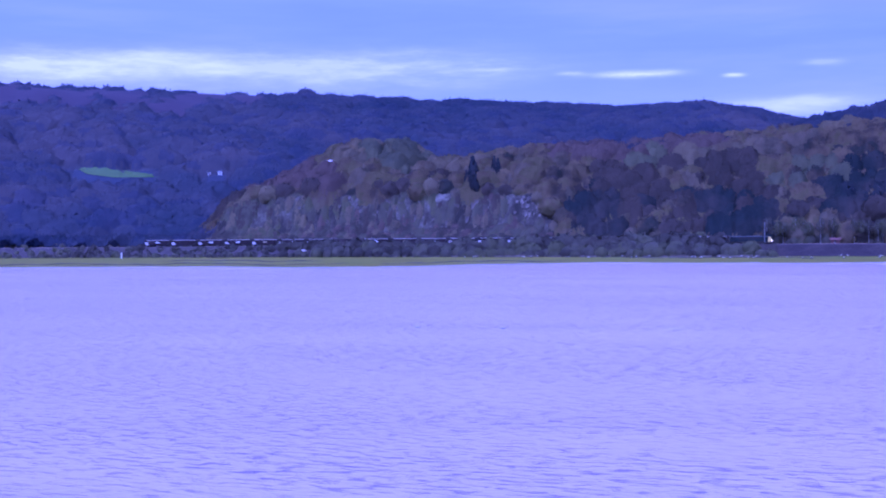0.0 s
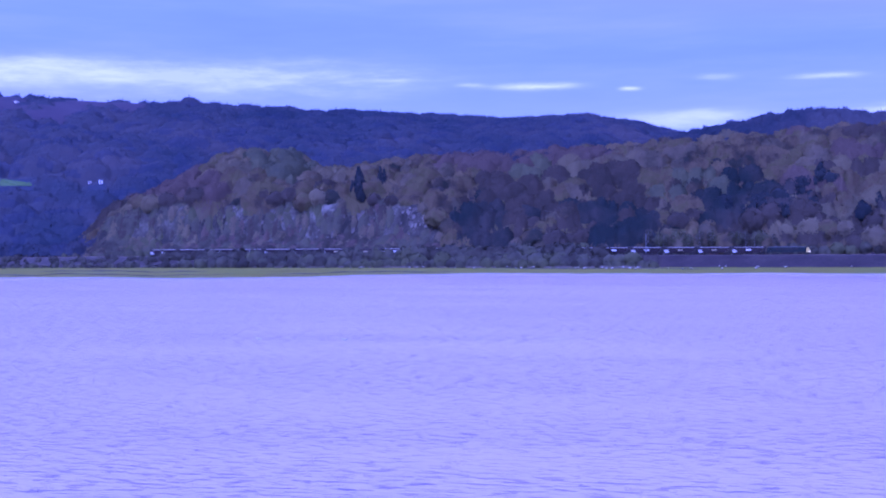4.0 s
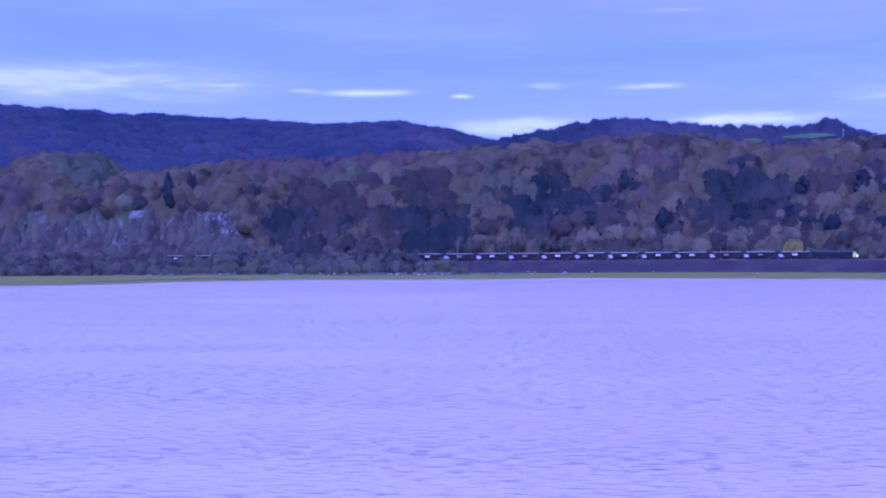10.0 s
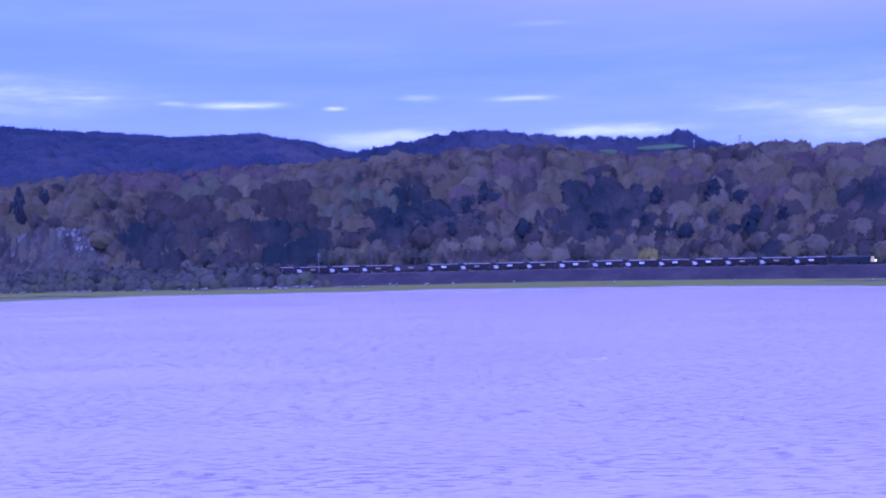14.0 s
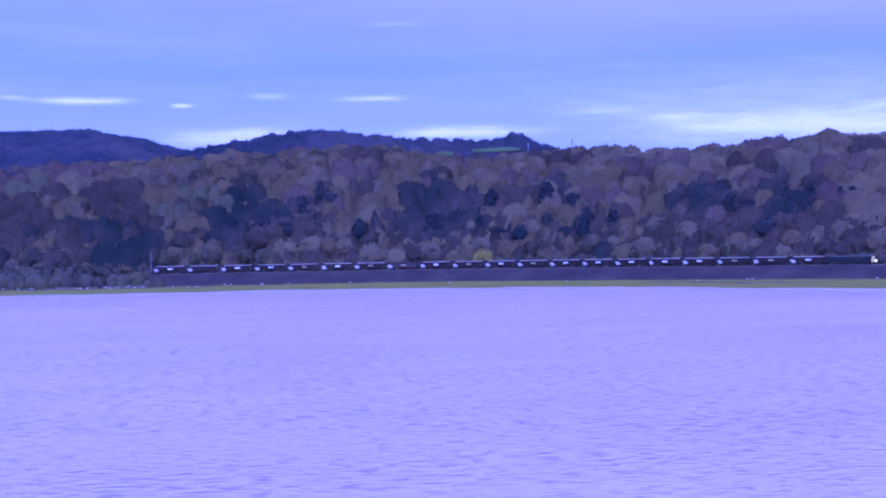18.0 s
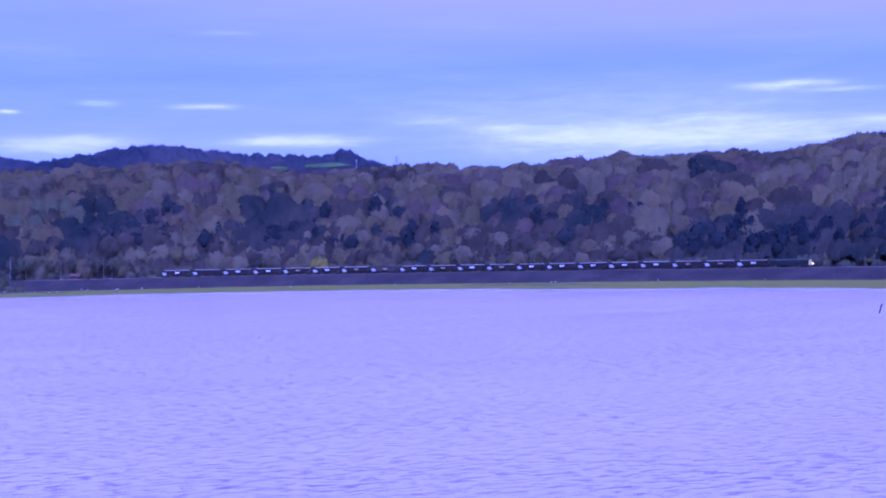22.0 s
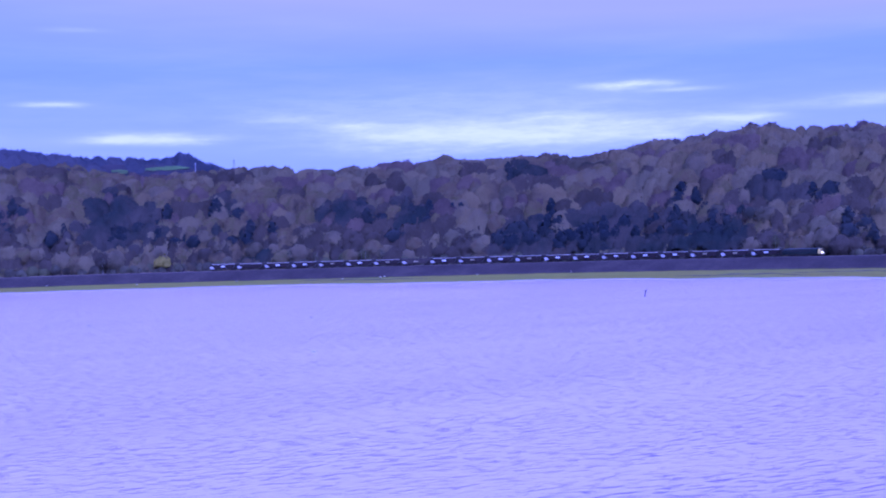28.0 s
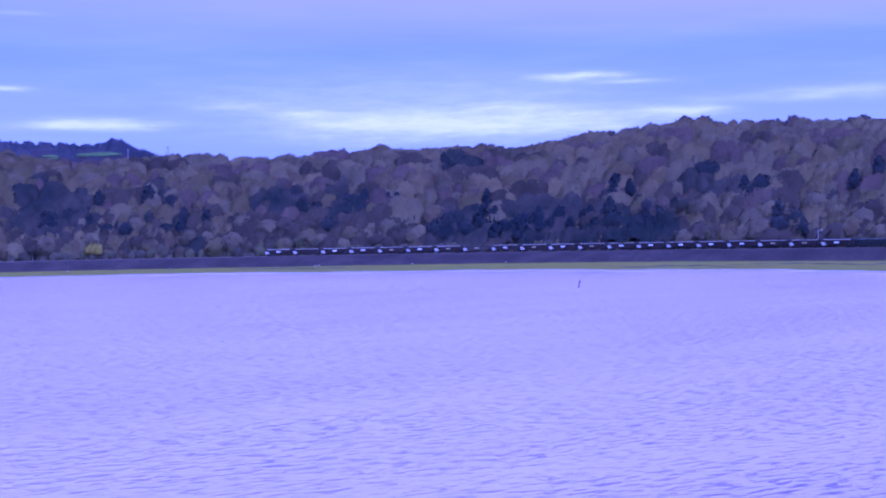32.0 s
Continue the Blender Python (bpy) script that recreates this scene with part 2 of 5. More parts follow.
M_SLATE = rough_surface("slate", [(0.3, (0.10, 0.10, 0.11)), (0.7, (0.2, 0.2, 0.21))], 0.5, 5.0, 0.6)
M_GALV = rough_surface("galvanised_steel", [(0.3, (0.180, 0.186, 0.192)), (0.7, (0.300, 0.300, 0.312))], 0.5, 5.0, 0.5, 0.5)
M_FOAM = rough_surface("foam", [(0.3, (0.62, 0.61, 0.60)), (0.7, (0.80, 0.79, 0.77))], 1.5, 9.0, 0.7)
M_BEAK = rough_surface("beak", [(0.3, (0.5, 0.35, 0.05)), (0.7, (0.6, 0.42, 0.08))], 8.0, 30.0, 0.5)

M_LAMP, _nt, _b = material("headlight_glow", 0.3)
_b.inputs["Base Color"].default_value = (1.0, 0.93, 0.75, 1)
_b.inputs["Emission Color"].default_value = (1.0, 0.76, 0.34, 1)
_b.inputs["Emission Strength"].default_value = 2.6


def water_material():
    m, nt, b = material("estuary_water", 0.28, 0.0, 0.5)
    co = object_coord(nt)
    tint = noise_tex(nt, 1.0, 3.0, stretched(nt, co, 0.004, 0.02, 1))
    nt.links.new(ramp(nt, tint, [(0.3, (0.284, 0.218, 0.216)), (0.7, (0.342, 0.268, 0.264))]), b.inputs["Base Color"])
    turn = nt.nodes.new("ShaderNodeMapping")
    turn.inputs["Rotation"].default_value = (0, 0, 0.34)
    nt.links.new(co, turn.inputs["Vector"])
    across = turn.outputs["Vector"]
    crest = noise_tex(nt, 1.0, 3.0, stretched(nt, across, 0.50, 1.75, 1), 0.6)
    chop = noise_tex(nt, 1.0, 2.0, stretched(nt, across, 0.9, 2.2, 1), 0.5)
    gust = noise_tex(nt, 1.0, 4.0, stretched(nt, across, 0.008, 0.045, 1), 0.6)
    ridge = math_node(nt, "POWER", math_node(nt, "MAXIMUM", math_node(nt, "SUBTRACT", crest, 0.53), 0.0), 1.6)
    amount = math_node(nt, "MINIMUM", math_node(nt, "MAXIMUM", math_node(nt, "MULTIPLY_ADD", gust, 6.0, -2.0), 0.4), 1.6)
    h = math_node(nt, "MULTIPLY", math_node(nt, "MULTIPLY", ridge, 12.0), amount)
    h = math_node(nt, "MULTIPLY_ADD", chop, 0.06, h)
    bump(nt, b, h, 1.0, 1.0)
    b.inputs["IOR"].default_value = 1.333
    return m


M_WATER = water_material()


# ---- the lie of the land: azimuth runs clockwise from +y about the camera's first stand ----
def smooth(x, a, b):
    u = np.clip((x - a) / (b - a), 0, 1)
    return u * u * (3 - 2 * u)


def track_r(az):
    az = np.clip(az, -0.45, 1.45)
    return 672 + 110 * np.maximum(0, (0.4 - az) / 0.6) ** 2 - 85 * np.maximum(0, (az - 0.4) / 0.6) ** 1.4 - 18 * smooth(az, 0.45, 0.72)


def shore_r(az):
    az = np.clip(az, -0.45, 1.45)
    return 0.87 * track_r(az) - 38 * np.clip((az - 0.6) / 0.7, 0, 1.2) - 18 * smooth(az, 0.45, 0.7) - 20 * (1 - smooth(az, -0.05, 0.2)) - 62 * (1 - smooth(az, -0.12, 0.14)) + 5 * np.sin(az * 23) + 3 * np.sin(az * 61)


# treetop heights along the near ridge, the hill behind it and the far fell: azimuth, metres
RIDGE = np.array([(-0.215, 7), (-0.195, 13), (-0.17, 30), (-0.148, 43), (-0.124, 54), (-0.1, 65), (-0.08, 73), (-0.05, 78), (-0.028, 76), (-0.012, 67), (0.003, 63),
                  (0.03, 65.5), (0.06, 69), (0.1, 72), (0.17, 73), (0.22, 75), (0.3, 79), (0.35, 80.5), (0.42, 84), (0.455, 77), (0.5, 74.5), (0.54, 75.8),
                  (0.575, 78.5), (0.654, 73.9), (0.75, 77.4), (0.83, 77), (0.9, 74.7), (0.95, 81.5), (1.02, 84.8), (1.052, 88.2), (1.08, 83.4), (1.15, 81.8), (1.23, 78),
                  (1.4, 75)])
KNOLL = np.array([(0.02, -0), (0.1, 30), (0.2, 66), (0.276, 88.2), (0.307, 92.3), (0.338, 98.1), (0.373, 100.4), (0.417, 97.4), (0.44, 93.8), (0.464, 95.2), (0.512, 93.8),
                  (0.55, 87.5), (0.58, 79.2), (0.65, 74), (0.75, 50), (0.9, 20)])
FELL = np.array([(-0.6, 200), (-0.36, 222.7), (-0.3, 216.2), (-0.22, 212.7), (-0.136, 207.7), (-0.093, 207.9), (-0.05, 200.8), (0.04, 190.2), (0.1, 184.9), (0.134, 180.4), (0.2, 184.2),
                  (0.243, 172.9), (0.256, 162), (0.277, 157), (0.32, 139.7), (0.5, 60), (0.8, 10)])
TREE, FAR_TREE = 7.5, 5.0


def wobble(az, r, k):
    """Slow unevenness of the ground, in -1..1."""
    return (np.sin(az * 37 * k + r * 0.021 * k + 1.3) + np.sin(az * 71 * k - r * 0.037 * k + 4.1) + np.sin(az * 13 * k + r * 0.05 * k)) / 3


def cliff_share(az):
    return smooth(az, -0.185, -0.165) * (1 - smooth(az, 0.055, 0.135))


def land(az, r):
    az, r = np.asarray(az, float), np.asarray(r, float)
    rt, rs = track_r(az), shore_r(az)
    foot, top = rt - 17, rt - 5
    z = np.interp(0, [0], [0]) + np.where(r < rs, -1.6 + 1.75 * smooth(r, rs - 25, rs), 0.15)
    z = np.where(r >= rs, 0.15 + 0.35 * smooth(r, rs, rs + 2) + 1.3 * np.clip((r - rs) / (foot - rs), 0, 1) + 0.12 * wobble(az, r, 3), z)
    z = np.where(r > foot, 1.8 + 5.8 * np.clip((r - foot) / (top - foot), 0, 1), z)
    hill = np.interp(az, RIDGE[:, 0], RIDGE[:, 1])
    ground_top = np.maximum(hill - TREE, 5.0)
    u = np.clip((r - rt - 13) / 127, 0, 1)
    slope = 7.4 + (ground_top - 7.4) * (0.12 * u + 0.88 * np.sin(u * math.pi / 2) ** 0.95)
    face = np.interp(u, [0, 0.06, 0.13, 0.175, 0.20, 1.0], [8, 11, 19, 33, 37, 37])
    face = np.where(u > 0.2, 37 + (np.maximum(ground_top, 37) - 37) * np.sin((u - 0.2) / 0.8 * math.pi / 2), face)
    face = np.minimum(face, ground_top + 3)
    c = cliff_share(az)
    near = slope * (1 - c) + face * c + 1.4 * wobble(az, r, 4) * smooth(r, rt + 16, rt + 40)
    near = near - 0.62 * ground_top * smooth(r, rt + 150, rt + 420)
    z = np.where(r > rt + 13, near, z)
    knoll = np.maximum(np.interp(az, KNOLL[:, 0], KNOLL[:, 1]) - FAR_TREE, 0)
    z2 = knoll * smooth(r, 740, 885) * (1 - 0.7 * smooth(r, 930, 1300)) * (1 - smooth(az, 0.9, 1.1))
    fell = np.maximum(np.interp(az, FELL[:, 0], FELL[:, 1]) - 4, 0)
    v = np.clip((r - 1000) / 800, 0, 1)
    z3 = 6 + (fell - 6) * (0.35 * v + 0.65 * np.sin(v * math.pi / 2)) + 5 * wobble(az, r * 0.25, 2) * np.sin(v * math.pi)
    z3 = np.where(r > 990, z3, 0) * (1 - 0.5 * smooth(r, 2000, 3200)) * (1 - smooth(az, 0.5, 0.8))
    return np.where(r > rt + 60, np.maximum(np.maximum(z, z2), z3), z)


def seen_at(az, rise, r0, r1):
    """The distance at which the ground at that azimuth comes up to that rise over the eye's level."""
    r = np.arange(r0, r1, 4.0)
    ok = np.nonzero((land(np.full_like(r, az), r) - EYE_Z) / r > rise)[0]
    return float(r[ok[0]]) if len(ok) else r1


HOUSE_R = seen_at(-0.171, 0.044, 1000, 1800)
FIELD_R = seen_at(-0.25, 0.0445, 1000, 1800)


def place(az, r):
    """The point of the ground at that azimuth and distance."""
    return Vector((r * math.sin(az), r * math.cos(az), float(land(az, r))))


def mesh_of(name, verts, faces, mats, slots=None, smooth_faces=False, normals=None):
    me = bpy.data.meshes.new(name)
    verts, faces = np.asarray(verts, np.float32), np.asarray(faces, np.int32)
    n, k = faces.shape
    me.vertices.add(len(verts))
    me.vertices.foreach_set("co", verts.ravel())
    me.loops.add(n * k)
    me.loops.foreach_set("vertex_index", faces.ravel())
    me.polygons.add(n)
    me.polygons.foreach_set("loop_start", np.arange(0, n * k, k, dtype=np.int32))
    for m in mats:
        me.materials.append(m)
    if slots is not None:
        me.polygons.foreach_set("material_index", np.asarray(slots, np.int32))
    if smooth_faces:
        me.polygons.foreach_set("use_smooth", np.ones(n, bool))
    me.update(calc_edges=True)
    me.validate()
    if normals is not None:
        me.normals_split_custom_set_from_vertices(np.asarray(normals, np.float32))
    return me


def moor_edge(az):
    """The distance at which the woods of the fell give way to the open moor."""
    return 1405 + 520 * smooth(az, -0.30, 0.22) + 40 * np.sin(az * 41) + 25 * np.sin(az * 97)


def build_ground():
    fine = np.arange(-0.56, 1.62, 0.004)
    az = np.concatenate([fine, np.linspace(fine[-1], fine[0] + 2 * math.pi, 60)[1:-1]])
    rt, rs = track_r(np.where(az > 3.6, -0.45, az)), shore_r(np.where(az > 3.6, -0.45, az))
    marks = [np.full_like(az, 20), np.full_like(az, 200), rs - 25, rs - 2, rs + 3, rt - 17, rt - 5, rt + 5, rt + 13, rt + 45, rt + 160,
             rt + 430 - 40, np.full_like(az, 1260), np.full_like(az, 1900), np.full_like(az, 2800), np.full_like(az, 4600)]
    counts = [1, 3, 5, 4, 8, 5, 2, 2, 24, 26, 18, 8, 24, 5, 3]
    rows, kinds = [], []
    for a, b, n, kind in zip(marks[:-1], marks[1:], counts, [0, 0, 0, 0, 1, 2, 3, 2, 4, 4, 4, 4, 5, 5, 5]):
        for k in range(n):
            rows.append(a + (b - a) * k / n)
            kinds.append(kind)
    rows.append(marks[-1])
    R = np.array(rows)
    A = np.broadcast_to(az, R.shape)
    look_az = np.where(A > 3.6, A - 2 * math.pi, A)
    Z = land(look_az, R)
    V = np.stack([R * np.sin(A), R * np.cos(A), Z], -1).reshape(-1, 3)
    nr, na = R.shape
    i, j = np.meshgrid(np.arange(nr - 1), np.arange(na), indexing="ij")
    j2 = (j + 1) % na
    F = np.stack([i * na + j, (i + 1) * na + j, (i + 1) * na + j2, i * na + j2], -1).reshape(-1, 4)
    slot = np.array(kinds)[i].copy()
    ra, aa = R[i, j], look_az[i, j]
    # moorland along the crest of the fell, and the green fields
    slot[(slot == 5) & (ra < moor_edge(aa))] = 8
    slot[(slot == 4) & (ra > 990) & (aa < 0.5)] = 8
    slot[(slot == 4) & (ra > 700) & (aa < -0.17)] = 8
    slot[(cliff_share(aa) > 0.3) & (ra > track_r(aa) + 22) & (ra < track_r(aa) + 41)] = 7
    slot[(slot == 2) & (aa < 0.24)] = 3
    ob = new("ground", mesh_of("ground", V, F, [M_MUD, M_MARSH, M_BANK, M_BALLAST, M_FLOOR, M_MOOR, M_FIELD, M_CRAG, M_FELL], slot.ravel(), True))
    return tagged(ob, "mud shore, green salt marsh, stone railway embankment and wooded hills", "ground", kind="structure")


build_ground()


def meadow(edge, r0, r1, lift):
    """A grass field on a hillside; edge: azimuth, lower and upper rise over the eye's level."""
    az = np.linspace(edge[0][0], edge[-1][0], 40)
    lo, hi = [np.interp(az, [e[0] for e in edge], [e[k] for e in edge]) for k in (1, 2)]
    V = []
    for a, l, h in zip(az, lo, hi):
        for u in np.linspace(0, 1, 7):
            rise = l + (h - l) * u
            r = seen_at(a, rise, r0, r1)
            V.append((r * math.sin(a), r * math.cos(a), EYE_Z + r * rise + lift))
    F = [(7 * i + j, 7 * i + 7 + j, 7 * i + 8 + j, 7 * i + 1 + j) for i in range(39) for j in range(6)]
    ob = new("meadow", mesh_of("meadow", V, F, [M_FIELD], smooth_faces=True))
    tagged(ob, "green grass meadow on the hillside among woods", "field", kind="structure")


meadow([(-0.2791, 0.04955, 0.0504), (-0.2695, 0.044, 0.04993), (-0.2505, 0.04129, 0.04811), (-0.234, 0.04138, 0.04537), (-0.2169, 0.04146, 0.04347)], 1000, 1800, 1.2)
meadow([(0.4636, 0.07581, 0.07787), (0.4713, 0.07475, 0.0783), (0.4778, 0.0749, 0.07756)], 780, 900, 1.0)
meadow([(0.4925, 0.07663, 0.07928), (0.5125, 0.07702, 0.08056), (0.5348, 0.07879, 0.08085)], 780, 900, 1.0)

water = new("water", mesh_of("water", [(-6000, -6000, 0), (6000, -6000, 0), (6000, 6000, 0), (-6000, 6000, 0)], [(0, 1, 2, 3)], [M_WATER]))
tagged(water, "calm rippled grey-lilac estuary water", "water", kind="structure")


# ---- the cloud bank: a distant ring that drifts slowly ----
# azimuth, elevation, half width, half height in radians, brightness
SLOTS = [
    (-0.2861, 0.1247, 0.0834, 0.0114, 0.80),
    (-0.2120, 0.1324, 0.0527, 0.0070, 0.60),
    (-0.1762, 0.1253, 0.0264, 0.0070, 0.60),
    (-0.1140, 0.1259, 0.1932, 0.0149, 0.60),
    (0.1517, 0.1190, 0.0373, 0.0031, 0.95),
    (0.1000, 0.1203, 0.0132, 0.0022, 0.55),
    (0.2236, 0.1159, 0.0088, 0.0018, 0.85),
    (0.0389, 0.1244, 0.0198, 0.0018, 0.42),
    (0.2566, 0.0897, 0.0527, 0.0070, 0.55),
    (0.3679, 0.1212, 0.0272, 0.0026, 0.60),
    (0.2899, 0.1227, 0.0176, 0.0035, 0.30),
    (0.2724, 0.0941, 0.0527, 0.0053, 0.50),
    (0.4348, 0.0931, 0.0483, 0.0040, 0.60),
    (0.4434, 0.0947, 0.0659, 0.0053, 0.60),
    (0.6082, 0.1019, 0.0307, 0.0035, 0.85),
    (0.6623, 0.0947, 0.0747, 0.0070, 0.60),
    (0.7644, 0.1040, 0.0373, 0.0031, 0.60),
    (0.7641, 0.0920, 0.1405, 0.0141, 0.60),
    (0.5579, 0.1075, 0.0483, 0.0053, 0.30),
]
VEILS = [
    (0.6671, 0.1146, 0.2196, 0.0193, 0.22),
    (0.8236, 0.1273, 0.0417, 0.0040, 0.85),
    (0.8605, 0.1216, 0.0307, 0.0022, 0.40),
    (0.9027, 0.0968, 0.0439, 0.0053, 0.70),
    (0.7408, 0.0903, 0.0351, 0.0022, 0.50),
    (0.3842, 0.1790, 0.0329, 0.0026, 0.14),
    (0.7048, 0.0922, 0.1669, 0.0158, 0.50),
    (1.0287, 0.1060, 0.0571, 0.0070, 0.30),
    (0.8387, 0.0851, 0.0264, 0.0031, 0.55),
    (0.9659, 0.1058, 0.0878, 0.0061, 0.20),
]


def cloud_material():
    m = bpy.data.materials.new("cloud_bank")
    m.use_nodes = True
    nt = m.node_tree
    nt.nodes.remove(nt.nodes["Principled BSDF"])
    sep = nt.nodes.new("ShaderNodeSeparateXYZ")
    nt.links.new(object_coord(nt), sep.inputs[0])
    az = math_node(nt, "ARCTAN2", sep.outputs[0], sep.outputs[1])
    el = math_node(nt, "DIVIDE", math_node(nt, "SUBTRACT", sep.outputs[2], 16.0), 4200.0)
    uv = nt.nodes.new("ShaderNodeCombineXYZ")
    nt.links.new(az, uv.inputs[0])
    nt.links.new(el, uv.inputs[1])
    uv = uv.outputs[0]
    # wisps: long and thin, with finer frayed edges
    warp = noise_tex(nt, 1.0, 5.0, stretched(nt, uv, 15, 70, 1), 0.6)
    fray = noise_tex(nt, 1.0, 5.0, stretched(nt, uv, 30, 170, 1), 0.65)
    base = noise_tex(nt, 1.0, 5.0, stretched(nt, uv, 4.5, 34, 1), 0.55)
    col = ramp(nt, math_node(nt, "MULTIPLY_ADD", base, 1.3, -0.2), [(0.0, (0.300, 0.345, 0.42)), (0.45, (0.345, 0.390, 0.445)), (0.85, (0.435, 0.450, 0.485))])
    # paler and warmer below the deck's lower edge
    low = math_node(nt, "MULTIPLY_ADD", el, -24.0, math_node(nt, "MULTIPLY_ADD", warp, 0.7, 3.0))
    low = math_node(nt, "MULTIPLY", math_node(nt, "MINIMUM", math_node(nt, "MAXIMUM", low, 0.0), 1.0), 0.30)
    col = mixed(nt, low, col, (0.58, 0.56, 0.58))
    # a faint rose cast high up over the head of the estuary
    rose = math_node(nt, "MULTIPLY", math_node(nt, "MULTIPLY_ADD", el, 14.0, -2.1), math_node(nt, "MULTIPLY_ADD", az, 1.8, 0.0))
    rose = math_node(nt, "MINIMUM", math_node(nt, "MAXIMUM", rose, 0.0), 0.75)
    col = mixed(nt, rose, col, (0.52, 0.44, 0.47))
    glow = None
    for a, e, w, h, s in SLOTS + VEILS:
        dx = math_node(nt, "DIVIDE", math_node(nt, "SUBTRACT", az, a), w)
        dy = math_node(nt, "DIVIDE", math_node(nt, "SUBTRACT", el, e), h)
        dy = math_node(nt, "ADD", dy, math_node(nt, "MULTIPLY_ADD", warp, 1.4, -0.7))
        d = math_node(nt, "ADD", math_node(nt, "POWER", math_node(nt, "ABSOLUTE", dx), 2.6), math_node(nt, "MULTIPLY", dy, dy))
        d = math_node(nt, "MULTIPLY_ADD", fray, 1.45, math_node(nt, "ADD", d, -0.72))
        g = math_node(nt, "MULTIPLY", math_node(nt, "EXPONENT", math_node(nt, "MULTIPLY", math_node(nt, "MAXIMUM", d, 0.0), -1.8)), s)
        glow = g if glow is None else math_node(nt, "SUBTRACT", math_node(nt, "ADD", glow, g), math_node(nt, "MULTIPLY", glow, g))
    col = mixed(nt, glow, col, (0.94, 0.86, 0.85))
    em = nt.nodes.new("ShaderNodeEmission")
    em.inputs["Strength"].default_value = 0.62
    nt.links.new(col, em.inputs["Color"])
    nt.links.new(em.outputs[0], nt.nodes["Material Output"].inputs["Surface"])
    return m


def build_clouds():
    n, R = 128, 4200.0
    V, F = [], []
    heights = [-60, 300, 700, 1100, 1600, 2200]
    for h in heights:
        for k in range(n):
            a = 2 * math.pi * k / n
            V.append((R * math.sin(a), R * math.cos(a), h))
    for i in range(len(heights) - 1):
        for k in range(n):
            F.append((i * n + k, i * n + (k + 1) % n, (i + 1) * n + (k + 1) % n, (i + 1) * n + k))
    ob = new("backdrop", mesh_of("backdrop", V, F, [cloud_material()], smooth_faces=True))
    return tagged(ob, "distant grey-blue cloud deck with bright slots near the horizon", "sky", kind="structure")


clouds = build_clouds()


# ---- building blocks ----
def part(name, data, mat, parent, label="", at=None):
    """Links a bmesh or mesh as one mesh object under a thing or a part."""
    if isinstance(data, bmesh.types.BMesh):
        me = bpy.data.meshes.new(name)
        data.to_mesh(me)
        data.free()
    else:
        me = data
    if mat is not None and not me.materials:
        me.materials.append(mat)
    ob = new(name, me)
    ob.parent = parent
    if at is not None:
        ob.matrix_basis = at
    if label:
        ob["label"] = label
    return ob


def box(bm, x0, x1, y0, y1, z0, z1, bevel=0.0):
    """Adds a box with its edges worn off by bevel."""
    r = bmesh.ops.create_cube(bm, size=1.0, matrix=Matrix.LocRotScale(((x0 + x1) / 2, (y0 + y1) / 2, (z0 + z1) / 2), None, (x1 - x0, y1 - y0, z1 - z0)))
    if bevel:
        edges = list({e for v in r["verts"] for e in v.link_edges})
        bmesh.ops.bevel(bm, geom=edges, offset=bevel, segments=1, affect="EDGES")
    return bm


def rod(bm, a, b, r0, r1, n=8):
    """Adds a tapered rod from a to b."""
    a, b = Vector(a), Vector(b)
    m = Matrix.Translation((a + b) / 2) @ (b - a).to_track_quat("Z", "Y").to_matrix().to_4x4()
    bmesh.ops.create_cone(bm, cap_ends=True, segments=n, radius1=r0, radius2=r1, depth=(b - a).length, matrix=m)
    return bm


def extruded(bm, outline, y0, y1):
    """Adds a prism: an outline in x and z, drawn out along y."""
    v0 = [bm.verts.new((x, y0, z)) for x, z in outline]
    v1 = [bm.verts.new((x, y1, z)) for x, z in outline]
    n = len(outline)
    bm.faces.new(v0)
    bm.faces.new(v1[::-1])
    for k in range(n):
        bm.faces.new((v0[k], v1[k], v1[(k + 1) % n], v0[(k + 1) % n]))
    bmesh.ops.recalc_face_normals(bm, faces=bm.faces[:])
    return bm


def anchor(name, m):
    ob = new(name)
    ob.empty_display_size = 0.5
    ob.matrix_basis = m
    return ob


# ---- the railway ----
TRACK_AZ = np.linspace(-0.55, 1.60, 2400)
_R = track_r(TRACK_AZ)
TRACK_XY = np.stack([_R * np.sin(TRACK_AZ), _R * np.cos(TRACK_AZ)], 1)
TRACK_S = np.concatenate([[0], np.cumsum(np.hypot(*np.diff(TRACK_XY, axis=0).T))])
TRACK_S -= np.interp(0.0, TRACK_AZ, TRACK_S)
RAIL_Z = 7.95


def on_track(s):
    """The pose of a vehicle whose middle is s metres along the line: x runs ahead."""
    a, b = [np.array([np.interp(q, TRACK_S, TRACK_XY[:, k]) for k in (0, 1)]) for q in (s - 5.0, s + 5.0)]
    mid = (a + b) / 2
    return pose(mid[0], mid[1], RAIL_Z, 0, 0, math.degrees(math.atan2(b[1] - a[1], b[0] - a[0])))


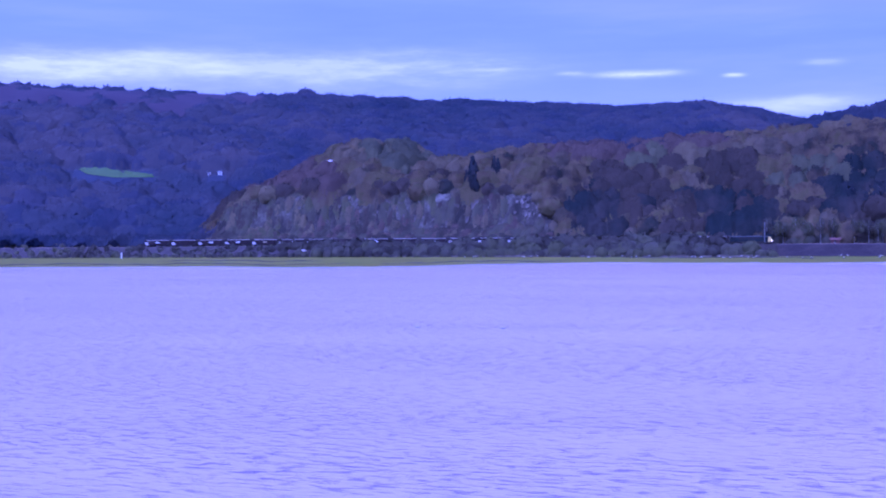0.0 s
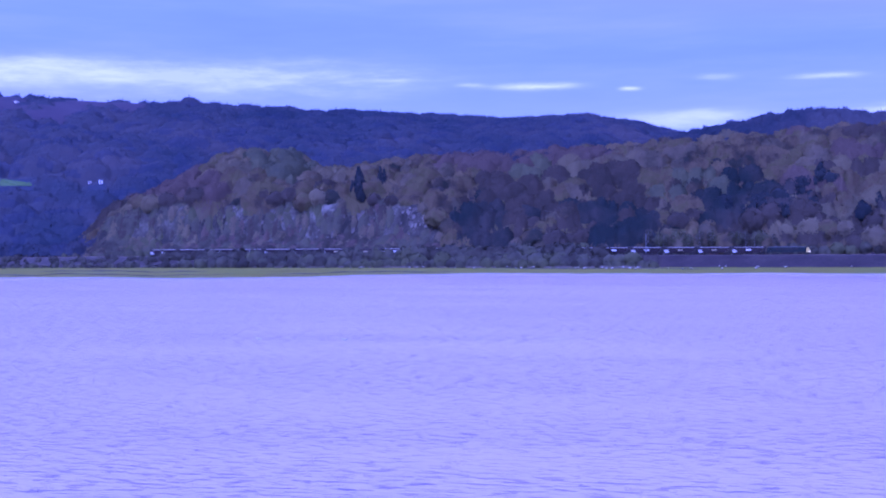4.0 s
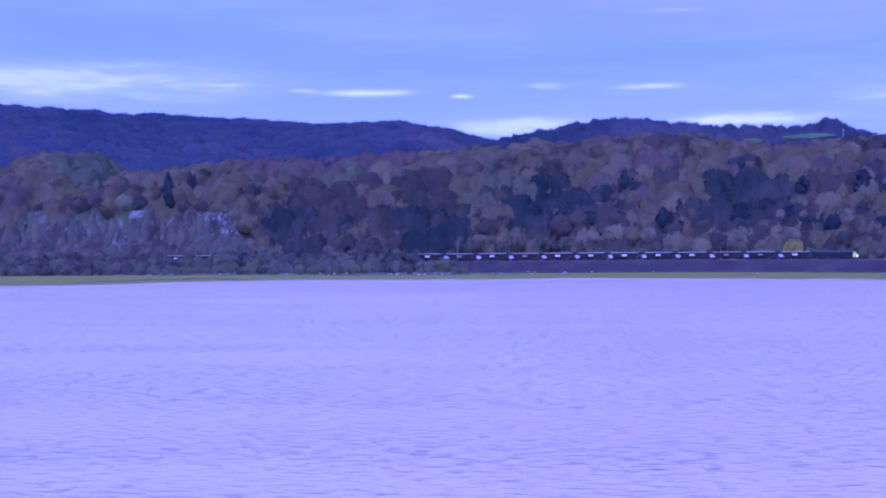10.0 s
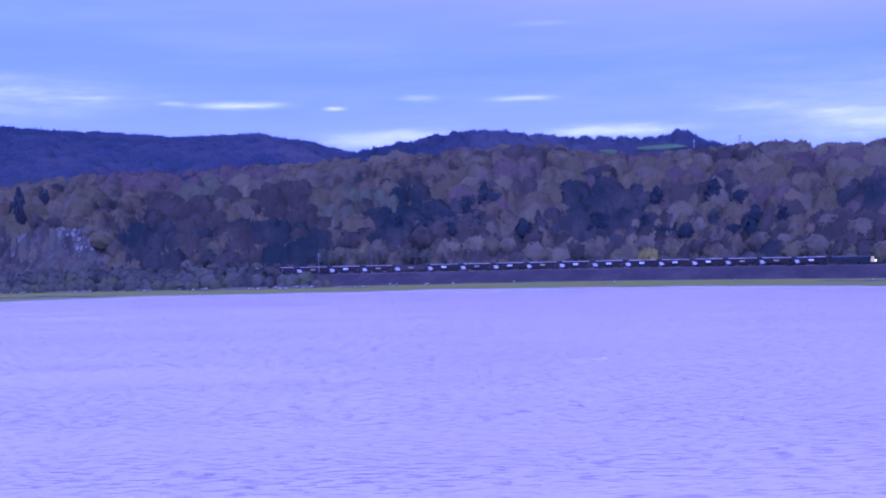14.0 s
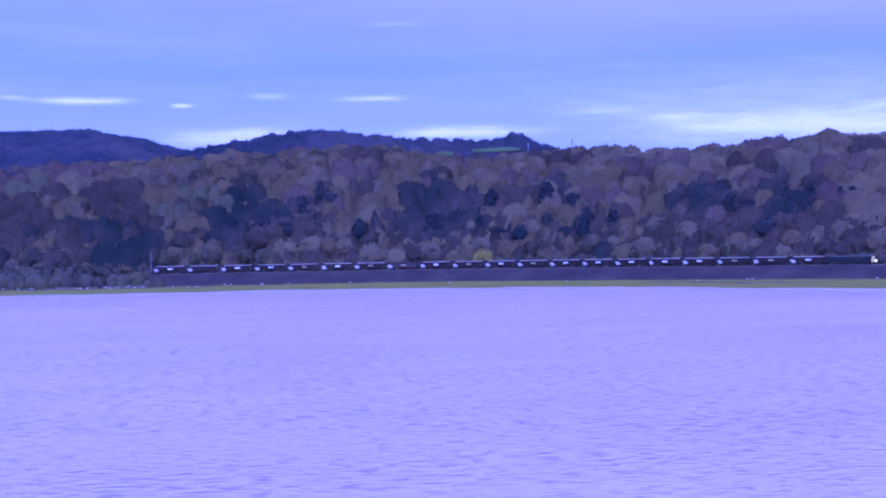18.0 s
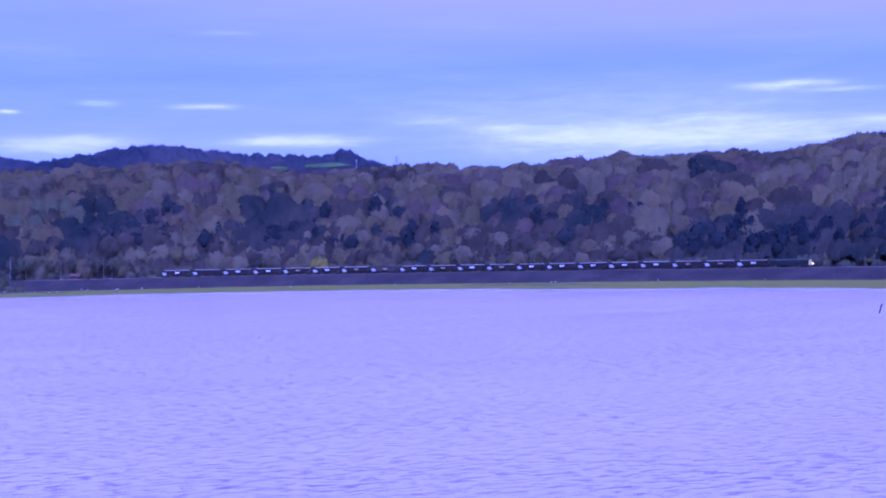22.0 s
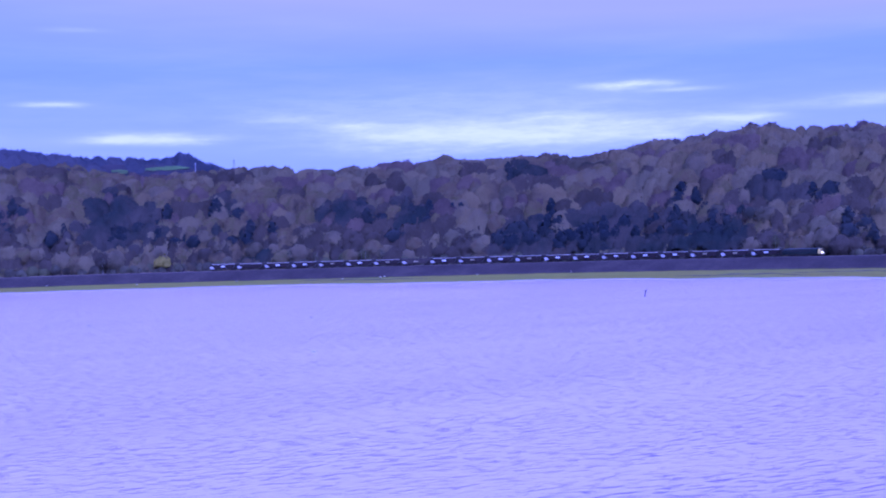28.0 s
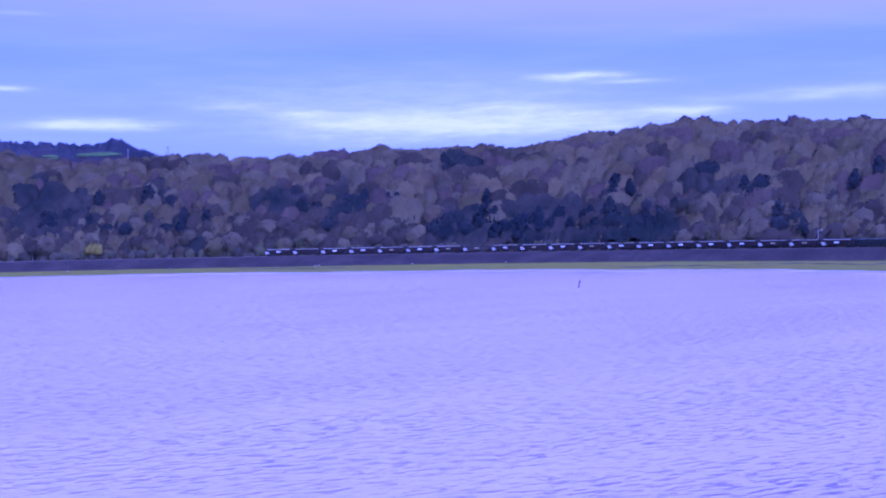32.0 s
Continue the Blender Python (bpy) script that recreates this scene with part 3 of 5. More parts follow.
def build_rails():
    for side in (-0.72, 0.72):
        V, F = [], []
        s = np.arange(-520, 1080, 8.0)
        for q in s:
            m = on_track(q)
            for y, z in ((-0.035, -0.16), (0.035, -0.16), (0.035, 0.0), (-0.035, 0.0)):
                V.append(m @ Vector((0, side + y, z)))
        for k in range(len(s) - 1):
            for c in range(4):
                F.append((4 * k + c, 4 * k + (c + 1) % 4, 4 * k + 4 + (c + 1) % 4, 4 * k + 4 + c))
        tagged(new("rail", mesh_of("rail", V, F, [M_STEEL])), "rusty steel rail on the embankment's ballast", "rail", "rails", "structure")
    V, F = [], []
    s = np.arange(-520, 1080, 8.0)
    for q in s:
        m = on_track(q)
        for y, z in ((-3.4, -0.5), (-1.6, -0.14), (1.6, -0.14), (3.4, -0.5)):
            V.append(m @ Vector((0, y, z)))
    for k in range(len(s) - 1):
        for c in range(3):
            F.append((4 * k + c, 4 * k + c + 1, 4 * k + 5 + c, 4 * k + 4 + c))
    tagged(new("trackbed", mesh_of("trackbed", V, F, [M_BALLAST])), "grey stone ballast shoulder under the rails", "trackbed", kind="structure")


build_rails()

WAGON = 17.2


def wheel_mesh():
    bm = bmesh.new()
    for y in (-0.72, 0.72):
        rod(bm, (0, y - 0.06, 0.46), (0, y + 0.06, 0.46), 0.46, 0.46, 14)
        rod(bm, (0, y * 0.9 - 0.02, 0.46), (0, y * 0.9 + 0.02, 0.46), 0.5, 0.5, 14)
    rod(bm, (0, -0.72, 0.46), (0, 0.72, 0.46), 0.08, 0.08, 6)
    me = bpy.data.meshes.new("wheelset")
    bm.to_mesh(me)
    bm.free()
    me.materials.append(M_BOGIE)
    return me


WHEELSET = wheel_mesh()


def bogie_under(thing, x, base):
    bm = bmesh.new()
    for y in (-0.98, 0.98):
        extruded(bm, [(-base / 2 - 0.35, 0.36), (-base / 2 - 0.35, 0.66), (-0.7, 0.86), (0.7, 0.86), (base / 2 + 0.35, 0.66), (base / 2 + 0.35, 0.36), (0.5, 0.3), (-0.5, 0.3)], y - 0.1, y + 0.1)
    box(bm, -0.3, 0.3, -1.0, 1.0, 0.55, 0.95, 0.04)
    bog = part("bogie", bm, M_BOGIE, thing, "black grimy steel bogie", pose(x, 0, 0))
    for k in (-base / 2, base / 2):
        part("wheelset", WHEELSET, None, bog, "", pose(k, 0, 0))
    return bog


def build_wagon(plate):
    """A bogie hopper wagon, 17.2 m over the couplings, with its middle at the origin."""
    w = anchor("hopper_wagon", pose(0, 0, 0))
    L = WAGON / 2
    faded = plate == 2
    paint, rail = (M_WAGON_FADED, M_WAGON_FADED) if faded else (M_WAGON, M_RIM)
    steel, rail_is = ("weathered brown steel hopper", "rusty rim rail") if faded else ("dark maroon steel hopper", "pale worn rim rail")
    # the hopper: long at the rim, its ends sloping in towards the floor
    bm = bmesh.new()
    extruded(bm, [(-L + 1.5, 3.62), (L - 1.5, 3.62), (L - 1.5, 2.75), (L - 3.4, 1.2), (-L + 3.4, 1.2), (-L + 1.5, 2.75)], -1.38, 1.38)
    part("hopper", bm, paint, w, steel)
    for k in range(9):
        x = -L + 2.3 + k * (WAGON - 4.6) / 8
        for y in (-1.42, 1.42):
            bm = box(bmesh.new(), x - 0.06, x + 0.06, y - 0.05, y + 0.05, 2.0, 3.5)
            part("rib", bm, paint, w)
    for y in (-1.4, 1.4):
        part("rim", box(bmesh.new(), -L + 1.7, L - 1.7, y - 0.16, y + 0.16, 3.58, 3.94, 0.03), rail, w, rail_is)
    for x in (-L + 1.45, L - 1.45):
        part("end_rim", box(bmesh.new(), x - 0.1, x + 0.1, -1.2, 1.2, 3.62, 3.9, 0.03), rail, w, rail_is)
    part("load", box(bmesh.new(), -L + 1.6, L - 1.6, -1.2, 1.2, 3.4, 3.7, 0.1), M_BOGIE, w, "dark hopper mouth")
    part("sill", box(bmesh.new(), -L + 0.45, L - 0.45, -1.25, 1.25, 0.95, 1.22, 0.04), M_BOGIE, w, "black underframe sill")
    for sgn in (-1, 1):
        bm = bmesh.new()
        if sgn < 0:
            extruded(bm, [(-L + 0.1, 2.2), (-L + 0.5, 2.62), (-L + 1.9, 2.62), (-L + 2.6, 1.9), (-L + 2.3, 1.1), (-L + 0.9, 0.95)], -1.42, 1.42)
            part("end_sheet", bm, M_PALE, w, "pale grey sloping end sheet")
        else:
            extruded(bm, [(L - 1.3, 2.45), (L - 0.5, 2.45), (L - 0.3, 1.22), (L - 2.2, 1.22)], -1.34, 1.34)
            part("end_sheet", bm, M_BOGIE, w, "black sloping end sheet")
        part("end_post", box(bmesh.new(), sgn * (L - 0.8) - 0.75, sgn * (L - 0.8) + 0.75, -1.3, 1.3, 2.5, 4.35, 0.25), M_WAGON_FADED if faded else M_BOGIE, w, "brown end bracing" if faded else "black end bracing")
        part("headstock", box(bmesh.new(), sgn * (L - 0.55) - 0.15, sgn * (L - 0.55) + 0.15, -1.3, 1.3, 0.8, 1.25, 0.03), M_BOGIE, w)
        bm = rod(bmesh.new(), (sgn * (L - 0.5), 0, 1.0), (sgn * L, 0, 1.0), 0.12, 0.12)
        part("coupling", bm, M_BOGIE, w)
        bogie_under(w, sgn * (L - 2.6), 2.0)
    mat, lab = (M_PLATE, "plain white lettering panel") if plate == 0 else (M_PLATE_DULL, "faded ochre lettering panel")
    for y in (() if plate == 3 else (-1.44, 1.44)):
        part("panel", box(bmesh.new(), -1.4, 1.1, y - 0.03, y + 0.03, 2.0, 2.8, 0.01), mat, w, lab)
    part("discharge_chute", extruded(bmesh.new(), [(-2.6, 1.0), (2.6, 1.0), (1.8, 0.45), (-1.8, 0.45)], -0.9, 0.9), M_BOGIE, w)
    label = ("weathered brown hopper wagon with a rusty rim and a faded panel" if faded else
             "dark maroon hopper wagon with a pale rim and no panel" if plate == 3 else
             "dark maroon hopper wagon with pale rim and %s panel" % ("white" if plate == 0 else "faded ochre"))
    return tagged(w, label, "wagon", "wagons of the train")


def build_loco():
    """A diesel freight locomotive, 21.4 m long, cab ahead at +x."""
    w = anchor("locomotive", pose(0, 0, 0))
    bm = bmesh.new()
    extruded(bm, [(-9.9, 1.15), (9.3, 1.15), (9.3, 3.55), (-9.9, 3.55)], -1.3, 1.3)
    part("body", bm, M_LOCO, w, "dark green bodyside")
    bm = bmesh.new()
    for k, (z0, z1, y) in enumerate(((3.55, 3.72, 1.25), (3.72, 3.86, 1.0), (3.86, 3.92, 0.7))):
        box(bm, -9.7, 8.9, -y, y, z0, z1, 0.03)
    part("roof", bm, M_ROOF, w, "grey ribbed roof")
    for x in (-6.0, -1.5, 3.0):
        part("roof_vent", box(bmesh.new(), x - 1.2, x + 1.2, -0.8, 0.8, 3.9, 4.02, 0.04), M_ROOF, w)
    part("exhaust", rod(bmesh.new(), (0.9, 0, 3.9), (0.9, 0, 4.1), 0.3, 0.25, 10), M_BOGIE, w)
    for sgn in (-1, 1):
        x0 = sgn * 9.6
        bm = bmesh.new()
        extruded(bm, [(x0, 1.0), (x0 + sgn * 0.7, 1.05), (x0 + sgn * 0.8, 2.1), (x0 + sgn * 0.2, 3.5), (x0 - sgn * 0.4, 3.66), (x0 - sgn * 0.5, 1.0)], -1.33, 1.33)
        part("cab", bm, M_LOCO, w, "dark green cab side")
        # the yellow runs back along the cab sides in place of headlight bloom
        bm = bmesh.new()
        extruded(bm, [(x0 - sgn * 0.8, 1.05), (x0 + sgn * 0.87, 1.05), (x0 + sgn * 0.97, 2.1), (x0 + sgn * 0.37, 3.5), (x0 - sgn * 0.5, 3.5), (x0 - sgn * 0.8, 2.1)], -1.37, 1.37)
        nose = part("nose", bm, M_NOSE if sgn > 0 else M_LOCO, w, "yellow warning end widened for headlight bloom" if sgn > 0 else "dark rear end")
        bm = bmesh.new()
        for y0, y1 in ((-1.1, -0.06), (0.06, 1.1)):
            extruded(bm, [(x0 + sgn * 0.93, 2.3), (x0 + sgn * 0.99, 2.3), (x0 + sgn * 0.52, 3.3), (x0 + sgn * 0.46, 3.3)], y0, y1)
        part("windscreen", bm, M_GLASS, nose, "dark cab windscreen")
        for y in (-0.95, 0.95):
            bm = rod(bmesh.new(), (x0 + sgn * 0.9, y, 1.5), (x0 + sgn * 1.0, y, 1.5), 0.28, 0.28, 12)
            part("headlight", bm, M_LAMP if sgn > 0 else M_GLASS, nose, "lit headlight" if sgn > 0 else "")
        bm = rod(bmesh.new(), (x0 + sgn * 0.9, 0, 2.0), (x0 + sgn * 1.02, 0, 2.0), 0.26, 0.26, 12)
        part("marker_lamp", bm, M_LAMP if sgn > 0 else M_GLASS, nose)
        part("buffer_beam", box(bmesh.new(), min(x0, x0 + sgn * 0.8), max(x0, x0 + sgn * 0.8), -1.3, 1.3, 0.55, 1.05, 0.04), M_BOGIE, w)
        for y in (-0.87, 0.87):
            bm = rod(bmesh.new(), (x0 + sgn * 0.75, y, 0.95), (x0 + sgn * 1.1, y, 0.95), 0.1, 0.1, 8)
            rod(bm, (x0 + sgn * 1.07, y, 0.95), (x0 + sgn * 1.1, y, 0.95), 0.26, 0.26, 12)
            part("buffer", bm, M_BOGIE, w)
        for y in (-1.33, 1.33):
            part("cab_window", box(bmesh.new(), sgn * 8.6 - 0.4, sgn * 8.6 + 0.4, y - 0.02, y + 0.02, 2.4, 3.2, 0.02), M_GLASS, w)
            part("cab_door", box(bmesh.new(), sgn * 7.5 - 0.35, sgn * 7.5 + 0.35, y - 0.015, y + 0.015, 1.3, 3.2, 0.02), M_LOCO, w)
        bogie_under(w, sgn * 6.2, 2.6)
        bogie_under(w, sgn * 6.2 + sgn * -0.01, 0.02)
    for k in range(5):
        x = -5.2 + k * 2.3
        for y in (-1.32, 1.32):
            part("grille", box(bmesh.new(), x - 0.8, x + 0.8, y - 0.03, y + 0.03, 2.3, 3.3, 0.02), M_BOGIE, w, "black louvred grille")
    part("fuel_tank", box(bmesh.new(), -3.0, 3.0, -1.2, 1.2, 0.35, 1.1, 0.12), M_BOGIE, w)
    return tagged(w, "dark green diesel locomotive with a yellow nose and lit headlights", "locomotive")


loco = build_loco()
wagon_kinds = [build_wagon(k) for k in range(4)]
# white, ochre, weathered or no panel, from the locomotive back
PLATES = [0, 1, 1, 0, 0, 0, 0, 0, 1, 0, 1, 0, 2, 1, 0, 1, 0, 0, 3, 0]
wagons, used = [], set()
for k in range(20):
    kind = PLATES[k]
    if kind not in used:
        used.add(kind)
        wagons.append(wagon_kinds[kind])
    else:
        wagons.append(copy_thing(wagon_kinds[kind], pose(0, 0, 0)))


# ---- trees ----
def crown_normals(lobes, p, own, lift=0.42):
    """Normals of a soft crown: out of the lobe, out of the whole crown and a little upwards."""
    lobes = np.asarray(lobes, float)
    mid = lobes[:, :3].mean(0) - np.array([0, 0, lobes[:, 3].max() * 0.3])
    out = p - mid
    out /= np.linalg.norm(out, axis=1)[:, None] + 1e-9
    nrm = own * 0.24 + out * 0.38 + np.array([0, 0, lift]) + np.random.default_rng(3).normal(size=p.shape) * 0.10
    return nrm / (np.linalg.norm(nrm, axis=1)[:, None] + 1e-9)


def leaf_cloud(rng, lobes, n, size, up=0.35, thin=0.0):
    """Small four-cornered sprays of twigs or leaves over a set of lobes (x, y, z, radius): corners, faces, normals."""
    lobes = np.asarray(lobes, float)
    w = lobes[:, 3] ** 2
    pick = rng.choice(len(lobes), n, p=w / w.sum())
    d = rng.normal(size=(n, 3))
    d[:, 2] += up
    d /= np.linalg.norm(d, axis=1)[:, None]
    rad = lobes[pick, 3] * (0.85 + 0.15 * rng.random(n) if thin else 0.84 + 0.3 * rng.random(n) ** 2)
    c = lobes[pick, :3] + d * rad[:, None]
    ln = size * rng.uniform(0.55, 1.4, n)[:, None]
    if thin:
        # bare twig sprays that fan out of the crown and lean upwards
        axis = rng.normal(size=(n, 3)) * 0.5 + np.array([0, 0, 0.5])
        axis -= d * ((axis * d).sum(1) * 0.75 - 0.08)[:, None]
        axis /= np.linalg.norm(axis, axis=1)[:, None]
        side = np.cross(axis, d + rng.normal(size=(n, 3)) * 0.25)
        side /= np.linalg.norm(side, axis=1)[:, None]
        wd = ln * thin * rng.uniform(0.6, 1.4, n)[:, None]
        c = c - axis * ln * 0.7
        V = np.stack([c - side * wd * 0.5, c + side * wd * 0.5, c + axis * ln + side * wd, c + axis * ln * 1.1 - side * wd * 0.8], 1)
    else:
        nrm = d + rng.normal(size=(n, 3)) * 0.3
        nrm /= np.linalg.norm(nrm, axis=1)[:, None]
        t = np.cross(nrm, rng.normal(size=(n, 3)))
        t /= np.linalg.norm(t, axis=1)[:, None]
        b = np.cross(nrm, t)
        q = ln * rng.uniform(0.5, 1.0, n)[:, None]
        V = np.stack([c - t * ln - b * q * 0.6, c + t * ln * 0.8 - b * q, c + t * ln + b * q * 0.7, c - t * ln * 0.7 + b * q], 1)
    # every spray turns its face out of the crown
    face = np.cross(V[:, 1] - V[:, 0], V[:, 2] - V[:, 0])
    turn = (face * d).sum(1) < 0
    V[turn] = V[turn][:, ::-1]
    N = crown_normals(lobes, c, d)
    return V.reshape(-1, 3), np.arange(4 * n).reshape(-1, 4), np.repeat(N, 4, 0)


def broad_lobes(rng, height, spread, n=9):
    """Lobes of a rounded broadleaf crown: a broad dome with shallow swellings."""
    out = [(0, 0, height * 0.48, spread * 0.68)]
    for k in range(n):
        a, e = rng.uniform(0, 2 * math.pi), rng.uniform(0, 1)
        rr = spread * 0.52 * math.sqrt(1 - 0.8 * e)
        out.append((rr * math.cos(a), rr * math.sin(a), height * (0.34 + 0.28 * e), spread * rng.uniform(0.32, 0.46)))
    return out


def conifer_lobes(rng, height, spread, n=12):
    out = []
    for k in range(n):
        u = k / (n - 1)
        rr = spread * (1 - u) * 0.75
        a = k * 2.4 + rng.uniform(-0.4, 0.4)
        out.append((rr * 0.6 * math.cos(a), rr * 0.6 * math.sin(a), height * (0.26 + 0.62 * u), spread * (0.5 - 0.26 * u)))
    return out


def ball_quads(n):
    """A rounded cube of 6 n n four-cornered faces."""
    verts, faces, index = [], [], {}
    for axis in range(3):
        for sign in (-1, 1):
            for a in range(n):
                for b in range(n):
                    quad = []
                    for da, db in ((0, 0), (1, 0), (1, 1), (0, 1)):
                        p = [0, 0, 0]
                        p[axis], p[(axis + 1) % 3], p[(axis + 2) % 3] = sign, 2 * (a + da) / n - 1, 2 * (b + db) / n - 1
                        key = tuple(round(q, 3) for q in p)
                        if key not in index:
                            index[key] = len(verts)
                            verts.append(np.array(p) / np.linalg.norm(p))
                        quad.append(index[key])
                    faces.append(quad if sign > 0 else quad[::-1])
    return np.array(verts), np.array(faces)


BALL, FINE_BALL = ball_quads(2), ball_quads(6)


def core(lobes, share, ball):
    """Uneven inner bodies, so that a crown is not empty."""
    V, F, N = [], [], []
    bv, bf = ball
    for k, (x, y, z, r) in enumerate(lobes):
        b = bv * r * share * (1 + 0.09 * np.sin(bv[:, [1, 2, 0]] * 5.0 + k * 1.7) + 0.05 * np.sin(bv[:, [2, 0, 1]] * 11.0 + k)) + np.array([x, y, z])
        if len(bv) > 100:
            b = b + np.random.default_rng(k).normal(size=b.shape) * 0.045 * r
        V.append(b)
        N.append(crown_normals(lobes, b, bv))
        F.append(bf + len(bv) * k)
    return np.concatenate(V), np.concatenate(F), np.concatenate(N)


def crown_parts(rng, lobes, n, size, core_share, thin, whole=0):
    """Sprays and cores of a crown; whole: only so many of its lobes are filled."""
    V, F, N = leaf_cloud(rng, lobes, n, size, thin=thin)
    cv, cf, cn = core(lobes[:whole] if whole else lobes, core_share, FINE_BALL if whole == 1 and n > 280 else BALL)
    return np.concatenate([V, cv]), np.concatenate([F, cf + len(V)]), np.concatenate([N, cn])


def crown_mesh(name, rng, lobes, n, size, mat, core_share=0.9, thin=0.0, whole=0):
    V, F, N = crown_parts(rng, lobes, n, size, core_share, thin, whole)
    return mesh_of(name, V, F, [mat], smooth_faces=True, normals=N)


def trunk_mesh(rng, height, spread, limbs=6):
    bm = bmesh.new()
    rod(bm, (0, 0, -0.6), (0.15, 0.1, height * 0.45), spread * 0.06, spread * 0.038, 7)
    rod(bm, (0.15, 0.1, height * 0.45), (0, 0, height * 0.82), spread * 0.038, spread * 0.012, 6)
    for k in range(limbs):
        a, z = rng.uniform(0, 2 * math.pi), height * rng.uniform(0.28, 0.6)
        rr = spread * rng.uniform(0.4, 0.7)
        rod(bm, (0.1, 0.05, z), (rr * math.cos(a), rr * math.sin(a), z + height * 0.24), spread * 0.026, spread * 0.008, 5)
    me = bpy.data.meshes.new("trunk")
    bm.to_mesh(me)
    bm.free()
    me.materials.append(M_BARK)
    return me


rng = np.random.default_rng(7)


def dome_lobes(height, spread, n):
    """A broad dome with low swellings on it."""
    lobes = [(0, 0, height * 0.40, spread * 0.60)]
    for k in range(n):
        a, e = rng.uniform(0, 2 * math.pi), rng.uniform(0, 1)
        rr = spread * 0.34 * math.sqrt(1 - 0.7 * e)
        lobes.append((rr * math.cos(a), rr * math.sin(a), height * (0.36 + 0.18 * e), spread * rng.uniform(0.28, 0.40)))
    return lobes


def build_tree(name, lobes, height, spread, n, size, mat, label, category, group, thin=0.0):
    t = anchor(name, pose(0, 0, 0))
    part("trunk", trunk_mesh(rng, height, spread), None, t)
    part("crown", crown_mesh("crown", rng, lobes, n, size, mat, 0.84, thin, 1 if group.startswith(("trees", "shrubs")) else 0), None, t)
    return tagged(t, label, category, group)


def scatter(kinds, spots):
    """Stands copies of the kinds at the spots (azimuth, distance, scale, sink); the kinds themselves take the first spots."""
    for k, (az, r, s, sink) in enumerate(spots):
        p = place(az, r)
        p.z -= sink
        m = Matrix.Translation(p) @ Matrix.Rotation(rng.uniform(0, 6.28), 4, "Z")
        if k < len(kinds):
            ob = kinds[k]
            ob.matrix_basis = m @ Matrix.Diagonal((s, s, s, 1))
        else:
            ob = copy_thing(kinds[k % len(kinds)], m)
            ob.scale = (s, s, s * rng.uniform(0.88, 1.12))


# the stands of pines: azimuth, metres behind the line, how many, spread of the group
PINES = [(0.330, 40, 9, 0.018), (0.352, 46, 9, 0.020), (0.372, 54, 5, 0.014), (0.306, 40, 4, 0.012), (0.452, 44, 6, 0.016), (0.480, 42, 8, 0.018), (0.505, 52, 4, 0.012),
         (0.558, 58, 4, 0.012), (0.671, 55, 5, 0.014), (0.697, 46, 3, 0.012), (0.739, 46, 6, 0.016), (0.827, 26, 9, 0.020),
         (0.821, 92, 3, 0.012), (0.461, 76, 1, 0.003), (0.501, 36, 3, 0.012),
         (1.075, 60, 4, 0.012), (1.213, 54, 6, 0.022), (0.905, 24, 10, 0.022), (0.945, 26, 9, 0.022), (0.873, 26, 7, 0.016), (0.975, 26, 6, 0.014),
         (0.842, 38, 4, 0.012), (1.153, 26, 5, 0.016), (1.231, 56, 3, 0.012), (0.026, 58, 5, 0.005), (0.042, 66, 2, 0.003), (0.022, 44, 4, 0.005),
         (0.405, 36, 4, 0.012), (0.53, 36, 4, 0.012), (0.60, 40, 4, 0.014), (0.77, 52, 4, 0.012), (0.86, 46, 4, 0.014),
         (0.99, 50, 4, 0.014), (1.02, 30, 6, 0.016), (1.12, 44, 4, 0.014), (0.57, 34, 4, 0.012), (0.715, 32, 4, 0.012)]


def among_pines(az, off):
    """Whether a spot belongs to a stand of pines or hides it."""
    return any(abs(az - a) < w * 0.6 and -3 < off - o < 0 for a, o, n, w in PINES)


# dark stands in the wood: azimuth from, to, rise over the eye's level from, to
DARK_ZONES = [(0.431, 0.502, 0.0080, 0.0555), (0.553, 0.568, 0.0415, 0.0593), (0.582, 0.610, -0.0070, 0.0086), (0.646, 0.696, 0.0287, 0.0502), (0.710, 0.746, 0.0240, 0.0397), (0.301, 0.360, 0.0216, 0.0457), (0.099, 0.139, -0.0068, 0.0315), (0.193, 0.232, 0.0120, 0.0348), (0.287, 0.316, 0.0070, 0.0555), (0.812, 0.880, -0.010, 0.029), (0.865, 0.960, -0.014, 0.033), (0.945, 1.045, -0.015, 0.029), (1.055, 1.10, 0.030, 0.052), (1.048, 1.083, 0.0362, 0.0587), (0.819, 0.851, 0.0644, 0.0768), (0.707, 0.743, 0.0295, 0.0567), (0.202, 0.265, -0.0165, 0.0183)]
RUSSET_ZONES = [(0.074, 0.206, 0.0535, 0.0745), (-0.155, -0.085, 0.022, 0.058)]
PURPLE_ZONES = [(0.62, 0.80, -0.012, 0.026), (0.100, 0.190, 0.012, 0.052), (0.185, 0.252, 0.008, 0.052)]
OLIVE_ZONES = [(-0.058, -0.008, 0.048, 0.074), (0.283, 0.311, 0.0341, 0.0447), (0.253, 0.271, 0.0296, 0.0409), (0.146, 0.172, 0.0478, 0.0598), (0.271, 0.301, 0.0411, 0.0513)]


FRONT_DARK = []


def in_stand(az, rise, zones):
    """Whether a tree belongs to one of the stands, whose edges are rounded and ragged."""
    near = min((2 * az - a0 - a1) ** 2 / (a1 - a0) ** 2 + (2 * rise - e0 - e1) ** 2 / (e1 - e0) ** 2 for a0, a1, e0, e1 in zones)
    return rng.uniform() < 1.35 - 0.8 * near


